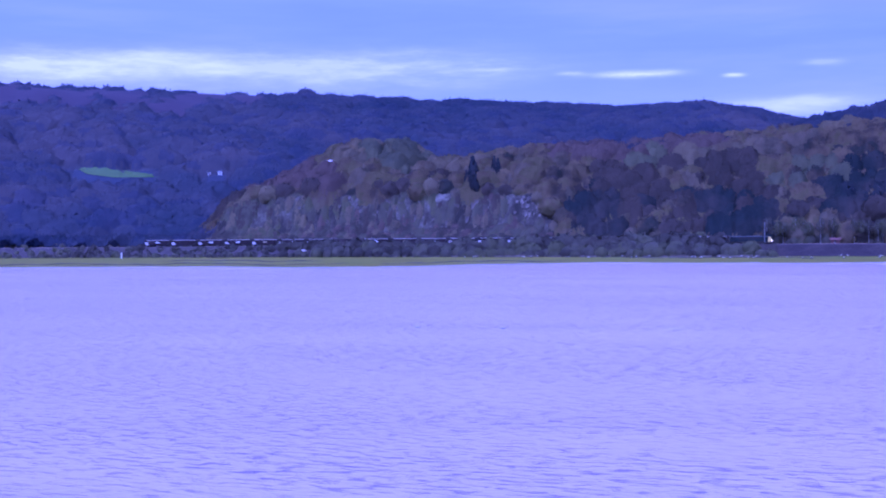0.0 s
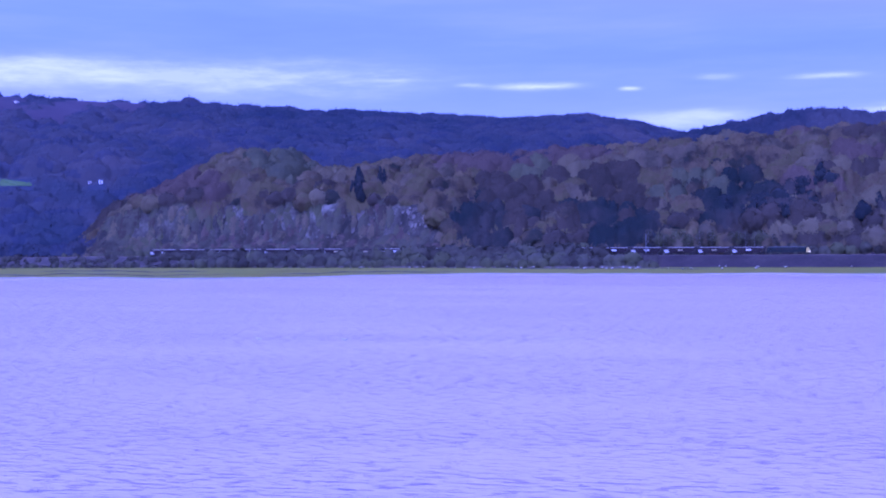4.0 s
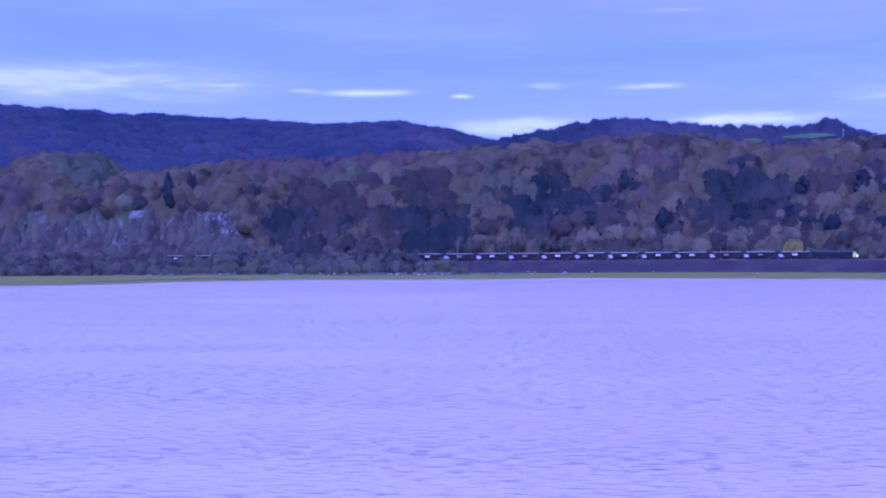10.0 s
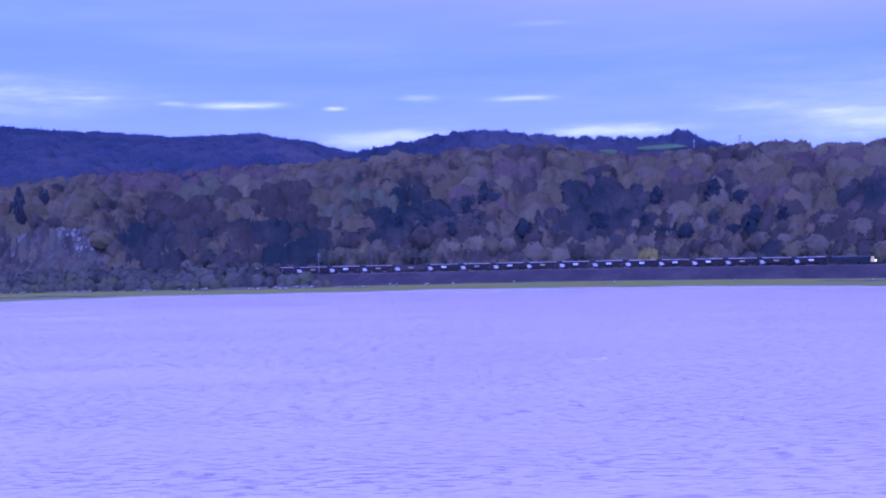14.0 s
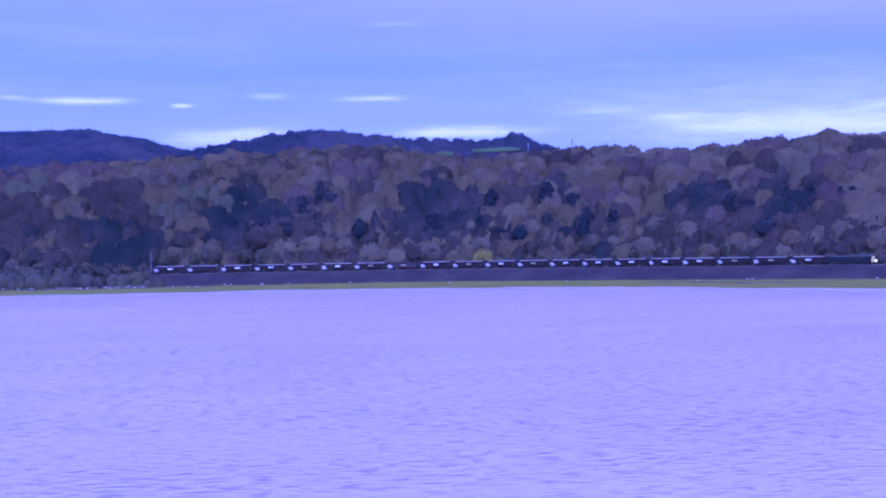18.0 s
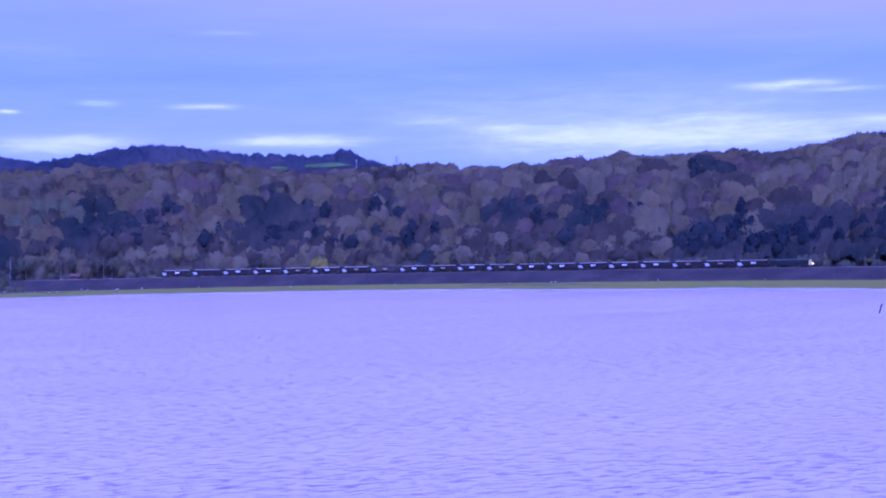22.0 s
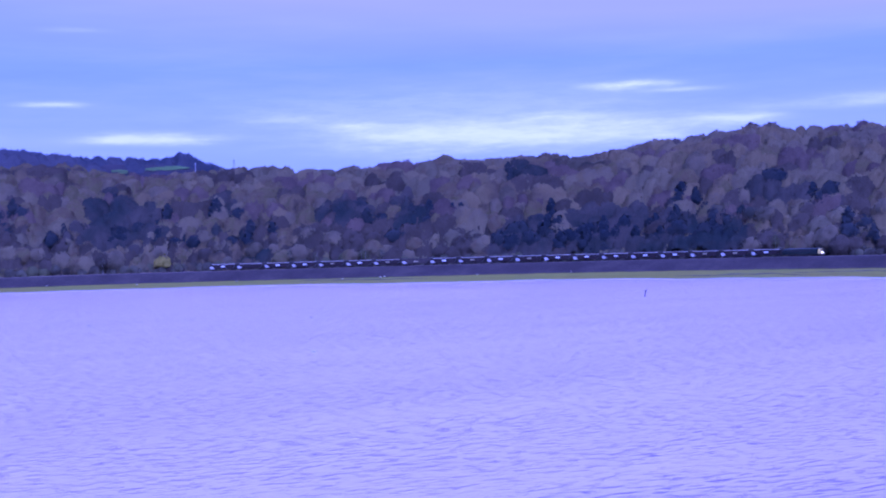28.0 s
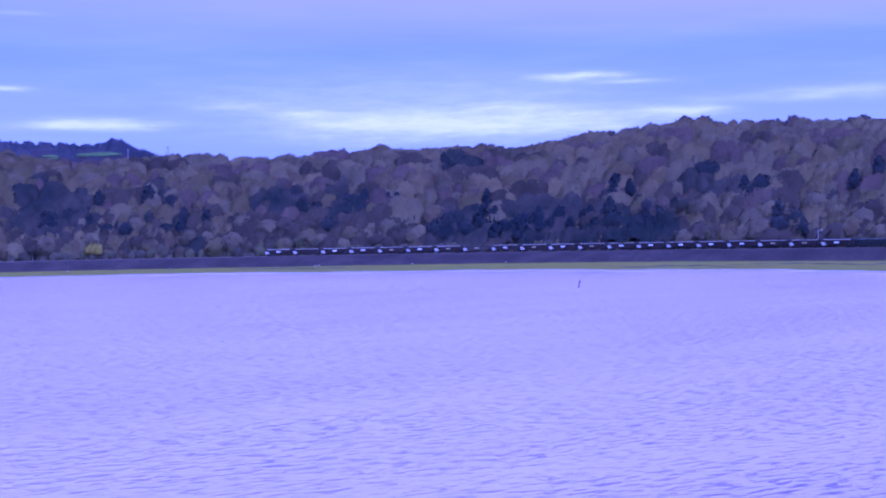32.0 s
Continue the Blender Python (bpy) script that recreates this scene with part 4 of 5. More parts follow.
def wood_trees():
    kinds = [build_tree("broadleaf_tree", dome_lobes(13, 11, 5), 13, 9, 520, 1.5, (M_WOOD, M_PURPLE, M_WOOD_GREY, M_PURPLE)[k % 4],
                        "bare brown broadleaf tree in a winter hillside wood", "tree", "trees of the hillside wood", 0.22) for k in range(7)]
    spots = []
    az = -0.16
    while az < 1.30:
        c = float(cliff_share(az))
        for row in range(2):
            r0 = float(track_r(az)) + 19 + 13 * row + rng.uniform(-4, 7) + c * 24
            rise = (float(land(az, r0)) + 5 - EYE_Z) / r0
            if in_stand(az, rise, DARK_ZONES):
                FRONT_DARK.append((az, r0, rng.uniform(0.75, 1.15)))
            elif not among_pines(az, r0 - float(track_r(az))):
                spots.append((az + rng.uniform(-0.003, 0.003), r0, rng.uniform(0.6, 1.25), 3.4 + 1.6 * c))
        az += rng.uniform(0.0085, 0.0125)
    scatter(kinds, spots)


def shrubs():
    kinds = [build_tree("shrub", dome_lobes(5, 4.8, 9), 5, 3.6, 420, 1.1, M_SHRUB,
                        "tangled bare brown shrub at the foot of the embankment", "shrub", "shrubs along the shore", 0.15) for _ in range(5)]
    spots = []
    az = -0.30
    while az < 0.258:
        # a thicket on the seaward slope, taller towards the culvert
        tall = 0.85 + 0.16 * rng.uniform(-1, 1) + 0.8 * float(smooth(az, -0.135, -0.10)) + 0.25 * float(smooth(az, 0.05, 0.15)) - 0.5 * float(smooth(az, 0.225, 0.25))
        for row in range(2):
            r0 = float(track_r(az)) - 22 + 5.0 * row + rng.uniform(-2, 2)
            spots.append((az + rng.uniform(-0.003, 0.003), r0, rng.uniform(0.72, 1.12) * tall * (1.0 if row else 0.7), 1.3))
        az += rng.uniform(0.0065, 0.0095)
    # a hedge behind the line
    az = -0.15
    while az < 1.28:
        spots.append((az, float(track_r(az)) + 13 + rng.uniform(-1, 2.5), rng.uniform(0.9, 1.45), 1.2))
        az += rng.uniform(0.009, 0.0145)
    scatter(kinds, spots)


def conifers():
    kinds = [build_tree("evergreen_tree", conifer_lobes(rng, 12, 5.8, 10), 12, 5.8, 300, 0.65, M_CONIFER,
                        "dark green pine standing among bare trees", "tree", "evergreens in the wood") for _ in range(2)]
    kinds += [build_tree("evergreen_tree", broad_lobes(rng, 10.5, 6.8, 5), 10.5, 6.8, 320, 1.6, M_CONIFER,
                         "dark rounded evergreen standing among bare trees", "tree", "evergreens in the wood", 0.2) for _ in range(3)]
    spots, slim = [], []
    for a, off, n, w in PINES:
        for k in range(int(n * 1.2) if n > 2 else n):
            q = a + rng.uniform(-w, w)
            (slim if a < 0.1 else spots).append((q, float(track_r(q)) + off + rng.uniform(-7, 7), rng.uniform(0.7, 1.35) * (1.2 if a < 0.1 else 1.0), 0.3 if a < 0.1 else 1.6))
    scatter(kinds, spots)
    for q, r, k, sink in slim:
        copy_thing(kinds[0], Matrix.Translation(place(q, r))).scale = (k * 0.45, k * 0.45, k * 0.95)
    y = build_tree("yellow_bush", broad_lobes(rng, 8, 4.6, 8), 8, 4.6, 420, 0.45, M_YELLOW, "rounded bush with yellow autumn leaves beside the railway", "bush", "")
    y.matrix_basis = Matrix.Translation(place(0.500, float(track_r(0.5)) + 14)) @ Matrix.Diagonal((1.55, 1.5, 1.45, 1))


def birches():
    kinds = []
    for _ in range(4):
        t = anchor("birch_tree", pose(0, 0, 0))
        bm = bmesh.new()
        rod(bm, (0, 0, -0.6), (0.2, 0.1, 5.5), 0.26, 0.17, 7)
        rod(bm, (0.2, 0.1, 5.5), (0.05, 0, 10.5), 0.17, 0.05, 6)
        for k in range(7):
            a, z = rng.uniform(0, 6.28), rng.uniform(3.5, 8.0)
            rod(bm, (0.15, 0.05, z), (1.5 * math.cos(a), 1.5 * math.sin(a), z + 2.2), 0.07, 0.025, 5)
        part("trunk", bm, M_BIRCH, t, "pale grey bark")
        V, F, N = leaf_cloud(rng, [(0, 0, 7.2, 2.3), (0.4, 0.3, 9.4, 1.5), (-0.3, 0.2, 5.4, 1.9)], 240, 1.3, thin=0.1)
        part("crown", mesh_of("crown", V, F, [M_SHRUB], smooth_faces=True, normals=N), None, t)
        kinds.append(tagged(t, "slender bare birch with a pale trunk at the wood's edge", "tree", "birches at the wood's edge"))
    spots = []
    for k in range(44):
        az = rng.choice([rng.uniform(0.245, 0.345), rng.uniform(0.40, 0.47), rng.uniform(0.56, 0.72), rng.uniform(0.98, 1.1)], p=[0.55, 0.15, 0.2, 0.1])
        spots.append((az, float(track_r(az)) + rng.uniform(11, 15), rng.uniform(0.75, 1.25), 0.2))
    scatter(kinds, spots)


def wood_mass(name, spots, templates, mat, label, sink=5.2):
    """Many crowns joined into one mesh; spots are azimuth, distance, scale."""
    Vs, Fs, Ns, base = [], [], [], 0
    for az, r, s in spots:
        V, F, N = templates[rng.integers(len(templates))]
        a = rng.uniform(0, 6.28)
        c, d = math.cos(a), math.sin(a)
        p = place(az, r)
        Vs.append(np.stack([(V[:, 0] * c - V[:, 1] * d) * s + p.x, (V[:, 0] * d + V[:, 1] * c) * s + p.y, V[:, 2] * s * rng.uniform(0.85, 1.12) + p.z - sink * s], 1))
        Ns.append(np.stack([N[:, 0] * c - N[:, 1] * d, N[:, 0] * d + N[:, 1] * c, N[:, 2]], 1))
        Fs.append(F + base)
        base += len(V)
    ob = new(name, mesh_of(name, np.concatenate(Vs), np.concatenate(Fs), [mat], smooth_faces=True, normals=np.concatenate(Ns)))
    return tagged(ob, label, "woodland", kind="stuff")


def mass_template(height, spread, n, size, lobes_n=7, thin=0.2, share=0.85):
    return crown_parts(rng, dome_lobes(height, spread, lobes_n), n, size, share, thin, 1)


def value_noise(rng, shape, cell):
    """Smooth random values in -1..1 over a grid, with bumps of about cell grid steps."""
    n, m = int(shape[0] / cell) + 3, int(shape[1] / cell) + 3
    g = rng.uniform(-1, 1, (n, m))
    u, v = np.arange(shape[0])[:, None] / cell, np.arange(shape[1])[None, :] / cell
    i, j = u.astype(int), v.astype(int)
    a, b = (u - i) ** 2 * (3 - 2 * (u - i)), (v - j) ** 2 * (3 - 2 * (v - j))
    return (g[i, j] * (1 - a) + g[i + 1, j] * a) * (1 - b) + (g[i, j + 1] * (1 - a) + g[i + 1, j + 1] * a) * b


def canopy(name, az, off, base, crowns, mats, label, depth, twig, sprays, rough=(0.8, 0.5, 0.24), soft=7.0, reach=1.9):
    """The roof of a wood: crowns (azimuth, distance, radius, height, tone) that grow into one another, with a nap of twigs.
    az, off: the steps of its net; depth: how far the hollows between crowns are filled."""
    A = np.broadcast_to(az[None, :], (len(off), len(az)))
    R = base(A) + off[:, None]
    X, Y = R * np.sin(A), R * np.cos(A)
    sums, best, tone, wood = np.zeros(R.shape), np.zeros(R.shape), np.zeros(R.shape, int), np.zeros(R.shape, bool)
    da, do = az[1] - az[0], off[1] - off[0]
    blur = rng.normal(size=R.shape) * 1.2 + 1.6 * (value_noise(rng, R.shape, 2.6 / (R.mean() * (az[1] - az[0]))) - 0.5)
    for q, r, rad, h, k in crowns:
        j, i = (q - az[0]) / da, (r - float(base(q)) - off[0]) / do
        wj, wi = 1.4 * rad / (r * da) + 2, 1.4 * rad / do + 3
        sl = (slice(max(int(i - wi), 0), max(int(i + wi) + 1, 0)), slice(max(int(j - wj), 0), max(int(j + wj) + 1, 0)))
        d2 = ((X[sl] - r * math.sin(q)) ** 2 + (Y[sl] - r * math.cos(q)) ** 2) / rad ** 2
        lump = 1 + 0.10 * np.sin(np.arctan2(Y[sl] - r * math.cos(q), X[sl] - r * math.sin(q)) * 3 + q * 900)
        d = h * np.sqrt(np.maximum(1 - d2 * lump, 0))
        sums[sl] += d ** soft
        e = d + blur[sl] * rng.uniform(0.3, 1.0)
        wood[sl] |= d2 < reach
        win = (e > best[sl]) & (d2 < reach)
        best[sl] = np.where(win, e, best[sl])
        tone[sl] = np.where(win, k, tone[sl])
    H = np.maximum(sums ** (1 / soft), depth)
    step = R.mean() * da
    nap = rough[0] * value_noise(rng, R.shape, 3.4 / step) + rough[1] * value_noise(rng, R.shape, 1.7 / step) + rough[2] * rng.normal(size=R.shape)
    H = H + nap * smooth(H, 0.3, 3.0)
    Z = land(A, R) + np.where(wood, H, -1.0)
    jit = step * 0.3
    P = np.stack([X + rng.normal(size=X.shape) * jit, Y + rng.normal(size=X.shape) * jit, Z], -1)
    # soft normals of the crowns, without the nap
    S = land(A, R) + np.maximum(sums ** (1 / soft), depth)
    gj, gi = np.gradient(S, axis=1) / (R * da), np.gradient(S, axis=0) / do
    gj, gi = np.clip(gj, -1.6, 1.6) * 0.92, np.clip(gi, -1.6, 1.6) * 0.92
    N = np.stack([-gj * np.cos(A) - gi * np.sin(A), gj * np.sin(A) - gi * np.cos(A), np.ones_like(S)], -1) + rng.normal(size=P.shape) * 0.16
    N /= np.linalg.norm(N, axis=-1)[..., None]
    nr, na = R.shape
    i, j = np.meshgrid(np.arange(nr - 1), np.arange(na - 1), indexing="ij")
    keep = wood[:-1, :-1] | wood[1:, :-1] | wood[:-1, 1:] | wood[1:, 1:]
    i, j = i[keep], j[keep]
    F = np.stack([i * na + j, i * na + j + 1, (i + 1) * na + j + 1, (i + 1) * na + j], -1)
    slots = tone[i, j]
    # twigs that stand out of the roof
    pick = rng.choice(len(i), sprays)
    pi, pj = i[pick], j[pick]
    c, n = P[pi, pj], N[pi, pj]
    axis = n * 0.55 + np.array([0, 0, 0.75]) + rng.normal(size=n.shape) * 0.35
    axis /= np.linalg.norm(axis, axis=1)[:, None]
    side = np.stack([np.cos(A[pi, pj]), -np.sin(A[pi, pj]), np.zeros(sprays)], -1) + rng.normal(size=n.shape) * 0.35
    side -= axis * (side * axis).sum(1)[:, None]
    side /= np.linalg.norm(side, axis=1)[:, None]
    ln = twig * rng.uniform(0.5, 1.3, sprays)[:, None]
    wd = ln * rng.uniform(0.08, 0.24, sprays)[:, None]
    c = c - axis * ln * 0.45
    V = np.stack([c - side * wd * 0.6, c + side * wd * 0.6, c + axis * ln + side * wd * 0.8, c + axis * ln * 1.1 - side * wd * 0.6], 1).reshape(-1, 3)
    used, back = np.unique(F, return_inverse=True)
    verts, norms = P.reshape(-1, 3)[used], N.reshape(-1, 3)[used]
    faces = np.concatenate([back.reshape(F.shape), np.arange(4 * sprays).reshape(-1, 4) + len(verts)])
    ob = new(name, mesh_of(name, np.concatenate([verts, V]), faces, mats, np.concatenate([slots, slots[pick]]), True, np.concatenate([norms, np.repeat(n, 4, 0)])))
    return tagged(ob, label, "woodland", kind="stuff")


def woods():
    crowns = []
    for az in np.arange(-0.185, 1.33, 0.0112):
        c = float(cliff_share(az))
        for off in np.arange(37 + 14 * c, 150, 9.5):
            q = az + rng.uniform(-0.007, 0.007)
            r = float(track_r(q)) + off + rng.uniform(-5, 5)
            if float(land(q, r)) < 12 or among_pines(q, r - float(track_r(q))):
                continue
            rise = (float(land(q, r)) + 5 - EYE_Z) / r
            deep = in_stand(q, rise, DARK_ZONES) or (rise < 0.036 and q > 0.1 and rng.uniform() < 0.1)
            green, red, dim = [in_stand(q, rise, z) for z in (OLIVE_ZONES, RUSSET_ZONES, PURPLE_ZONES)]
            # dark tones grow commoner down the slope, standing for shade and haze there
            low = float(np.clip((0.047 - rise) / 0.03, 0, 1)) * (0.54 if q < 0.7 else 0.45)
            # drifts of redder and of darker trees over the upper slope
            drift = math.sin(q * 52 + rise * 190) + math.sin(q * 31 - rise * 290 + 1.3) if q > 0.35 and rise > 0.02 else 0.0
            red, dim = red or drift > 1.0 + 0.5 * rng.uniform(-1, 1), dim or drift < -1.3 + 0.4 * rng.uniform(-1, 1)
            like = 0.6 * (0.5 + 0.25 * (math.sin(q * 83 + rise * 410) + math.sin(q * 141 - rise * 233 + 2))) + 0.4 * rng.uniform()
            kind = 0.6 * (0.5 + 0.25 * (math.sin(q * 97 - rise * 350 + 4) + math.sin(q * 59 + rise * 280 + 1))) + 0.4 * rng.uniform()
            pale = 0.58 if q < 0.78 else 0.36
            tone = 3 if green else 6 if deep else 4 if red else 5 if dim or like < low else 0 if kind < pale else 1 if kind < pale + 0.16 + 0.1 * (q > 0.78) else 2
            rad = rng.choice([rng.uniform(3.6, 5.2), rng.uniform(5.0, 7.5), rng.uniform(7.0, 9.5)], p=[0.35, 0.45, 0.2])
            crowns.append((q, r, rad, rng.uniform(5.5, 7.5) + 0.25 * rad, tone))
    crowns += [(q, r, 6.0 * k, 8.0 * k, 6) for q, r, k in FRONT_DARK]
    for k in range(900):
        q = rng.uniform(0.09, 1.3)
        r = float(track_r(q)) + rng.uniform(17, 44)
        rise = (float(land(q, r)) + 3 - EYE_Z) / r
        rad = rng.uniform(2.2, 4.6)
        crowns.append((q, r, rad, rad * rng.uniform(1.1, 1.6) + 0.8, 6 if in_stand(q, rise, DARK_ZONES) else 5 if in_stand(q, rise, PURPLE_ZONES) else rng.choice([0, 1, 2, 5], p=[0.2, 0.1, 0.1, 0.6])))
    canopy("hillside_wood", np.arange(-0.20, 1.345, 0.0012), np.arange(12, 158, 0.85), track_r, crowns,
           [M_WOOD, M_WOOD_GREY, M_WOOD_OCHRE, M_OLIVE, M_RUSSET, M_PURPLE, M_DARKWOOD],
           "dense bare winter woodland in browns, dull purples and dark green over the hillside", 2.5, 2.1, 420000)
    scrub = [mass_template(5, 4.2, 64, 1.1, 2, 0.26, 0.78) for _ in range(6)]
    ledge = []
    for k in range(1150):
        q = rng.uniform(-0.19, 0.125)
        u = rng.choice([0.02, 0.05, 0.08, 0.11, 0.14, 0.17, 0.2, 0.23], p=[0.19, 0.21, 0.19, 0.14, 0.08, 0.06, 0.07, 0.06])
        if 0.056 < q < 0.092 and u > 0.12:
            continue
        rad = rng.uniform(1.2, 3.0)
        ledge.append((q, float(track_r(q)) + 13 + 127 * u + rng.uniform(-3, 3), rad, rad * rng.uniform(0.35, 0.9), rng.choice([0, 1, 2, 3], p=[0.42, 0.16 if u < 0.12 else 0.05, 0.2 if u < 0.12 else 0.31, 0.22])))
    canopy("ledge_scrub", np.arange(-0.20, 0.135, 0.0008), np.arange(10, 46, 0.45), track_r, ledge, [M_SHRUB, M_RUSSET, M_WOOD_GREY, M_PURPLE],
           "bare brown and reddish scrub on the ledges and at the foot of the quarry face", 0.3, 0.9, 40000, (0.25, 0.2, 0.12), reach=0.95)
    spots = []
    for k in range(300):
        az = rng.uniform(-0.42, -0.12)
        spots.append((az, float(track_r(az)) + rng.choice([-22, -17, -12, -8, 9, 16]) + rng.uniform(-2, 2), rng.uniform(0.5, 0.95)))
    for az in np.arange(-0.125, 0.212, 0.0030):
        if rng.uniform() < 0.9:
            spots.append((az, float(track_r(az)) - 6.5 + rng.uniform(-1.2, 0.8), rng.uniform(1.1, 1.75) * (1.0 + 0.45 * float(smooth(az, 0.04, 0.09)))))
    for az in np.arange(-0.12, 1.3, 0.0048):
        spots.append((az, float(track_r(az)) + 14 + rng.uniform(-1.5, 3), rng.uniform(0.7, 1.3)))
    wood_mass("lineside_scrub", spots, scrub, M_SHRUB, "bare brown scrub along the line", 1.5)
    # the hill behind
    crowns = []
    for az in np.arange(0.12, 0.64, 0.0095):
        for r in np.arange(800, 930, 9):
            q = az + rng.uniform(-0.005, 0.005)
            if (0.454 < q < 0.480 or 0.488 < q < 0.556) and 836 < r < 898:
                continue
            crowns.append((q, r + rng.uniform(-4, 4), rng.uniform(4.0, 7.5), rng.uniform(4.5, 7.0), 0))
    for k in range(30):
        d = rng.normal() * 0.007
        crowns.append((0.529 + d, 903 + rng.uniform(-6, 6), rng.uniform(4.5, 6.5), (11.0 - 260 * abs(d)) * rng.uniform(0.85, 1.1), 0))
    for k in range(16):
        crowns.append((rng.uniform(0.541, 0.560), 903 + rng.uniform(-6, 6), rng.uniform(4, 6), rng.uniform(6, 8), 0))
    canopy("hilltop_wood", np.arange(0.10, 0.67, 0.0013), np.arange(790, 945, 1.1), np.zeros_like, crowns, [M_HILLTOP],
           "haze-tinted wooded crest behind the nearer wood with a dark tree clump", 2.0, 1.7, 50000)
    # the fell: woods below, open moor with a few thorns and a broken row of trees along the crest
    crowns = []
    for r in np.arange(1010, 1830, 16):
        for az in np.arange(-0.42, 0.34, 15 / r):
            q, rr = az + rng.uniform(-0.006, 0.006), r + rng.uniform(-8, 8)
            moor = rr > float(moor_edge(q)) + rng.normal() * 30
            near_house = abs(q + 0.174) < 0.017 and HOUSE_R - 44 < rr < HOUSE_R + 16
            field = near_house or FIELD_R - 50 < rr < FIELD_R + 26 and -0.294 < q < -0.206
            if field or (moor and rng.uniform() > (0.10 if rr < 1760 else 0.45)) or float(land(q, rr)) < 8:
                continue
            small = 0.5 if moor else 1.0
            crowns.append((q, rr, rng.uniform(9, 17) * small, rng.uniform(6.0, 11.0) * small, rng.choice([0, 1], p=[0.7, 0.3])))
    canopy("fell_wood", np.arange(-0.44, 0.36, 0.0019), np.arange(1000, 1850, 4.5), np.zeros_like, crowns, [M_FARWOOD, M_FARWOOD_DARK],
           "distant dark woods on a long fell's slope, painted hazy blue", 1.0, 3.2, 60000, (0.7, 0.4, 0.3))
    crowns = []
    for off in np.arange(16, 224, 11):
        for az in np.arange(-0.44, -0.18, 0.0115):
            if float(track_r(az)) + off < 985:
                crowns.append((az + rng.uniform(-0.005, 0.005), float(track_r(az)) + off + rng.uniform(-4, 4), rng.uniform(5, 10), rng.uniform(5, 8.5), rng.choice([0, 1])))
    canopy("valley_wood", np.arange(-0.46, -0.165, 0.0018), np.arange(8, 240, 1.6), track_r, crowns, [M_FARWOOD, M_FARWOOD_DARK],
           "dim valley woods below the fell, painted blue for haze", 0.9, 2.0, 30000)


wood_trees()
shrubs()
conifers()
birches()
woods()


# ---- the quarry face ----
def quarry():
    rock = anchor("cliff", pose(0, 0, 0))
    tagged(rock, "weathered pale limestone quarry face above the railway", "cliff", kind="structure")
    meshes = []
    for k in range(8):
        bm = bmesh.new()
        bmesh.ops.create_cube(bm, size=1.7)
        bmesh.ops.bevel(bm, geom=random.sample(list(bm.edges), 5), offset=0.3, segments=1, affect="EDGES")
        for v in bm.verts:
            v.co *= 0.7 + 0.45 * random.random()
            v.co.y *= 0.55
        me = bpy.data.meshes.new("rock_slab")
        bm.to_mesh(me)
        bm.free()
        me.materials.append(M_ROCK)
        pale = me.copy()
        pale.materials[0] = M_ROCK_PALE
        meshes.append((me, pale))
    n = 0
    while n < 260:
        az = random.uniform(-0.172, 0.095)
        if n < 80:
            az = random.gauss(0.073, 0.010)
        elif n < 130:
            az = random.choice((-0.06, -0.035, 0.0, 0.035, -0.12)) + random.gauss(0, 0.008)
        r = float(track_r(az)) + 13 + 127 * random.uniform(0.145 if n < 80 else 0.12, 0.19 if n < 80 else 0.2)
        p = place(az, r)
        s = random.uniform(0.3, 0.85) * (1.15 if n < 80 else 1.0) * (1.7 if n % 5 == 0 and n > 80 else 1.0)
        m = Matrix.Translation(p) @ Matrix.Rotation(-az + random.uniform(-0.4, 0.4), 4, "Z") @ Matrix.Diagonal((s * 1.2, s, s * random.uniform(1.0, 2.2), 1))
        part("rock_slab", meshes[n % 8][1 if (n < 80 and n % 3) else 0], None, rock, "", m)
        n += 1


quarry()


def marsh_bank(az0, az1, share):
    """A low worn edge of dark mud along a creek of the marsh."""
    az = np.arange(az0, az1, 0.004)
    V, F = [], []
    for k, a in enumerate(az):
        rs, foot = float(shore_r(a)), float(track_r(a)) - 17
        r = rs + (foot - rs) * (share + 0.05 * math.sin(a * 60) + 0.03 * math.sin(a * 151))
        h = 0.55 * math.sin(math.pi * k / (len(az) - 1)) ** 0.4 * (0.8 + 0.2 * math.sin(a * 211))
        for dr, z in ((-0.3, -0.1), (0.0, h * 0.6), (0.4, h), (3.0, h * 0.8), (9.0, -0.1)):
            p = place(a, r + dr)
            V.append((p.x, p.y, p.z + z))
    for k in range(len(az) - 1):
        for c in range(4):
            F.append((5 * k + c, 5 * k + 5 + c, 5 * k + 6 + c, 5 * k + 1 + c))
    slots = [0 if f % 4 < 2 else 1 for f in range(len(F))]
    tagged(new("marsh_bank", mesh_of("marsh_bank", V, F, [M_CREEK, M_MARSH], slots)), "low worn bank of dark mud in the salt marsh", "bank", kind="structure")


for _a, _b, _s in ((-0.40, -0.07, 0.22), (-0.05, 0.10, 0.30), (-0.22, -0.09, 0.55), (0.12, 0.30, 0.75), (1.10, 1.34, 0.60), (0.99, 1.13, 0.35), (0.62, 0.75, 0.6)):
    marsh_bank(_a, _b, _s)


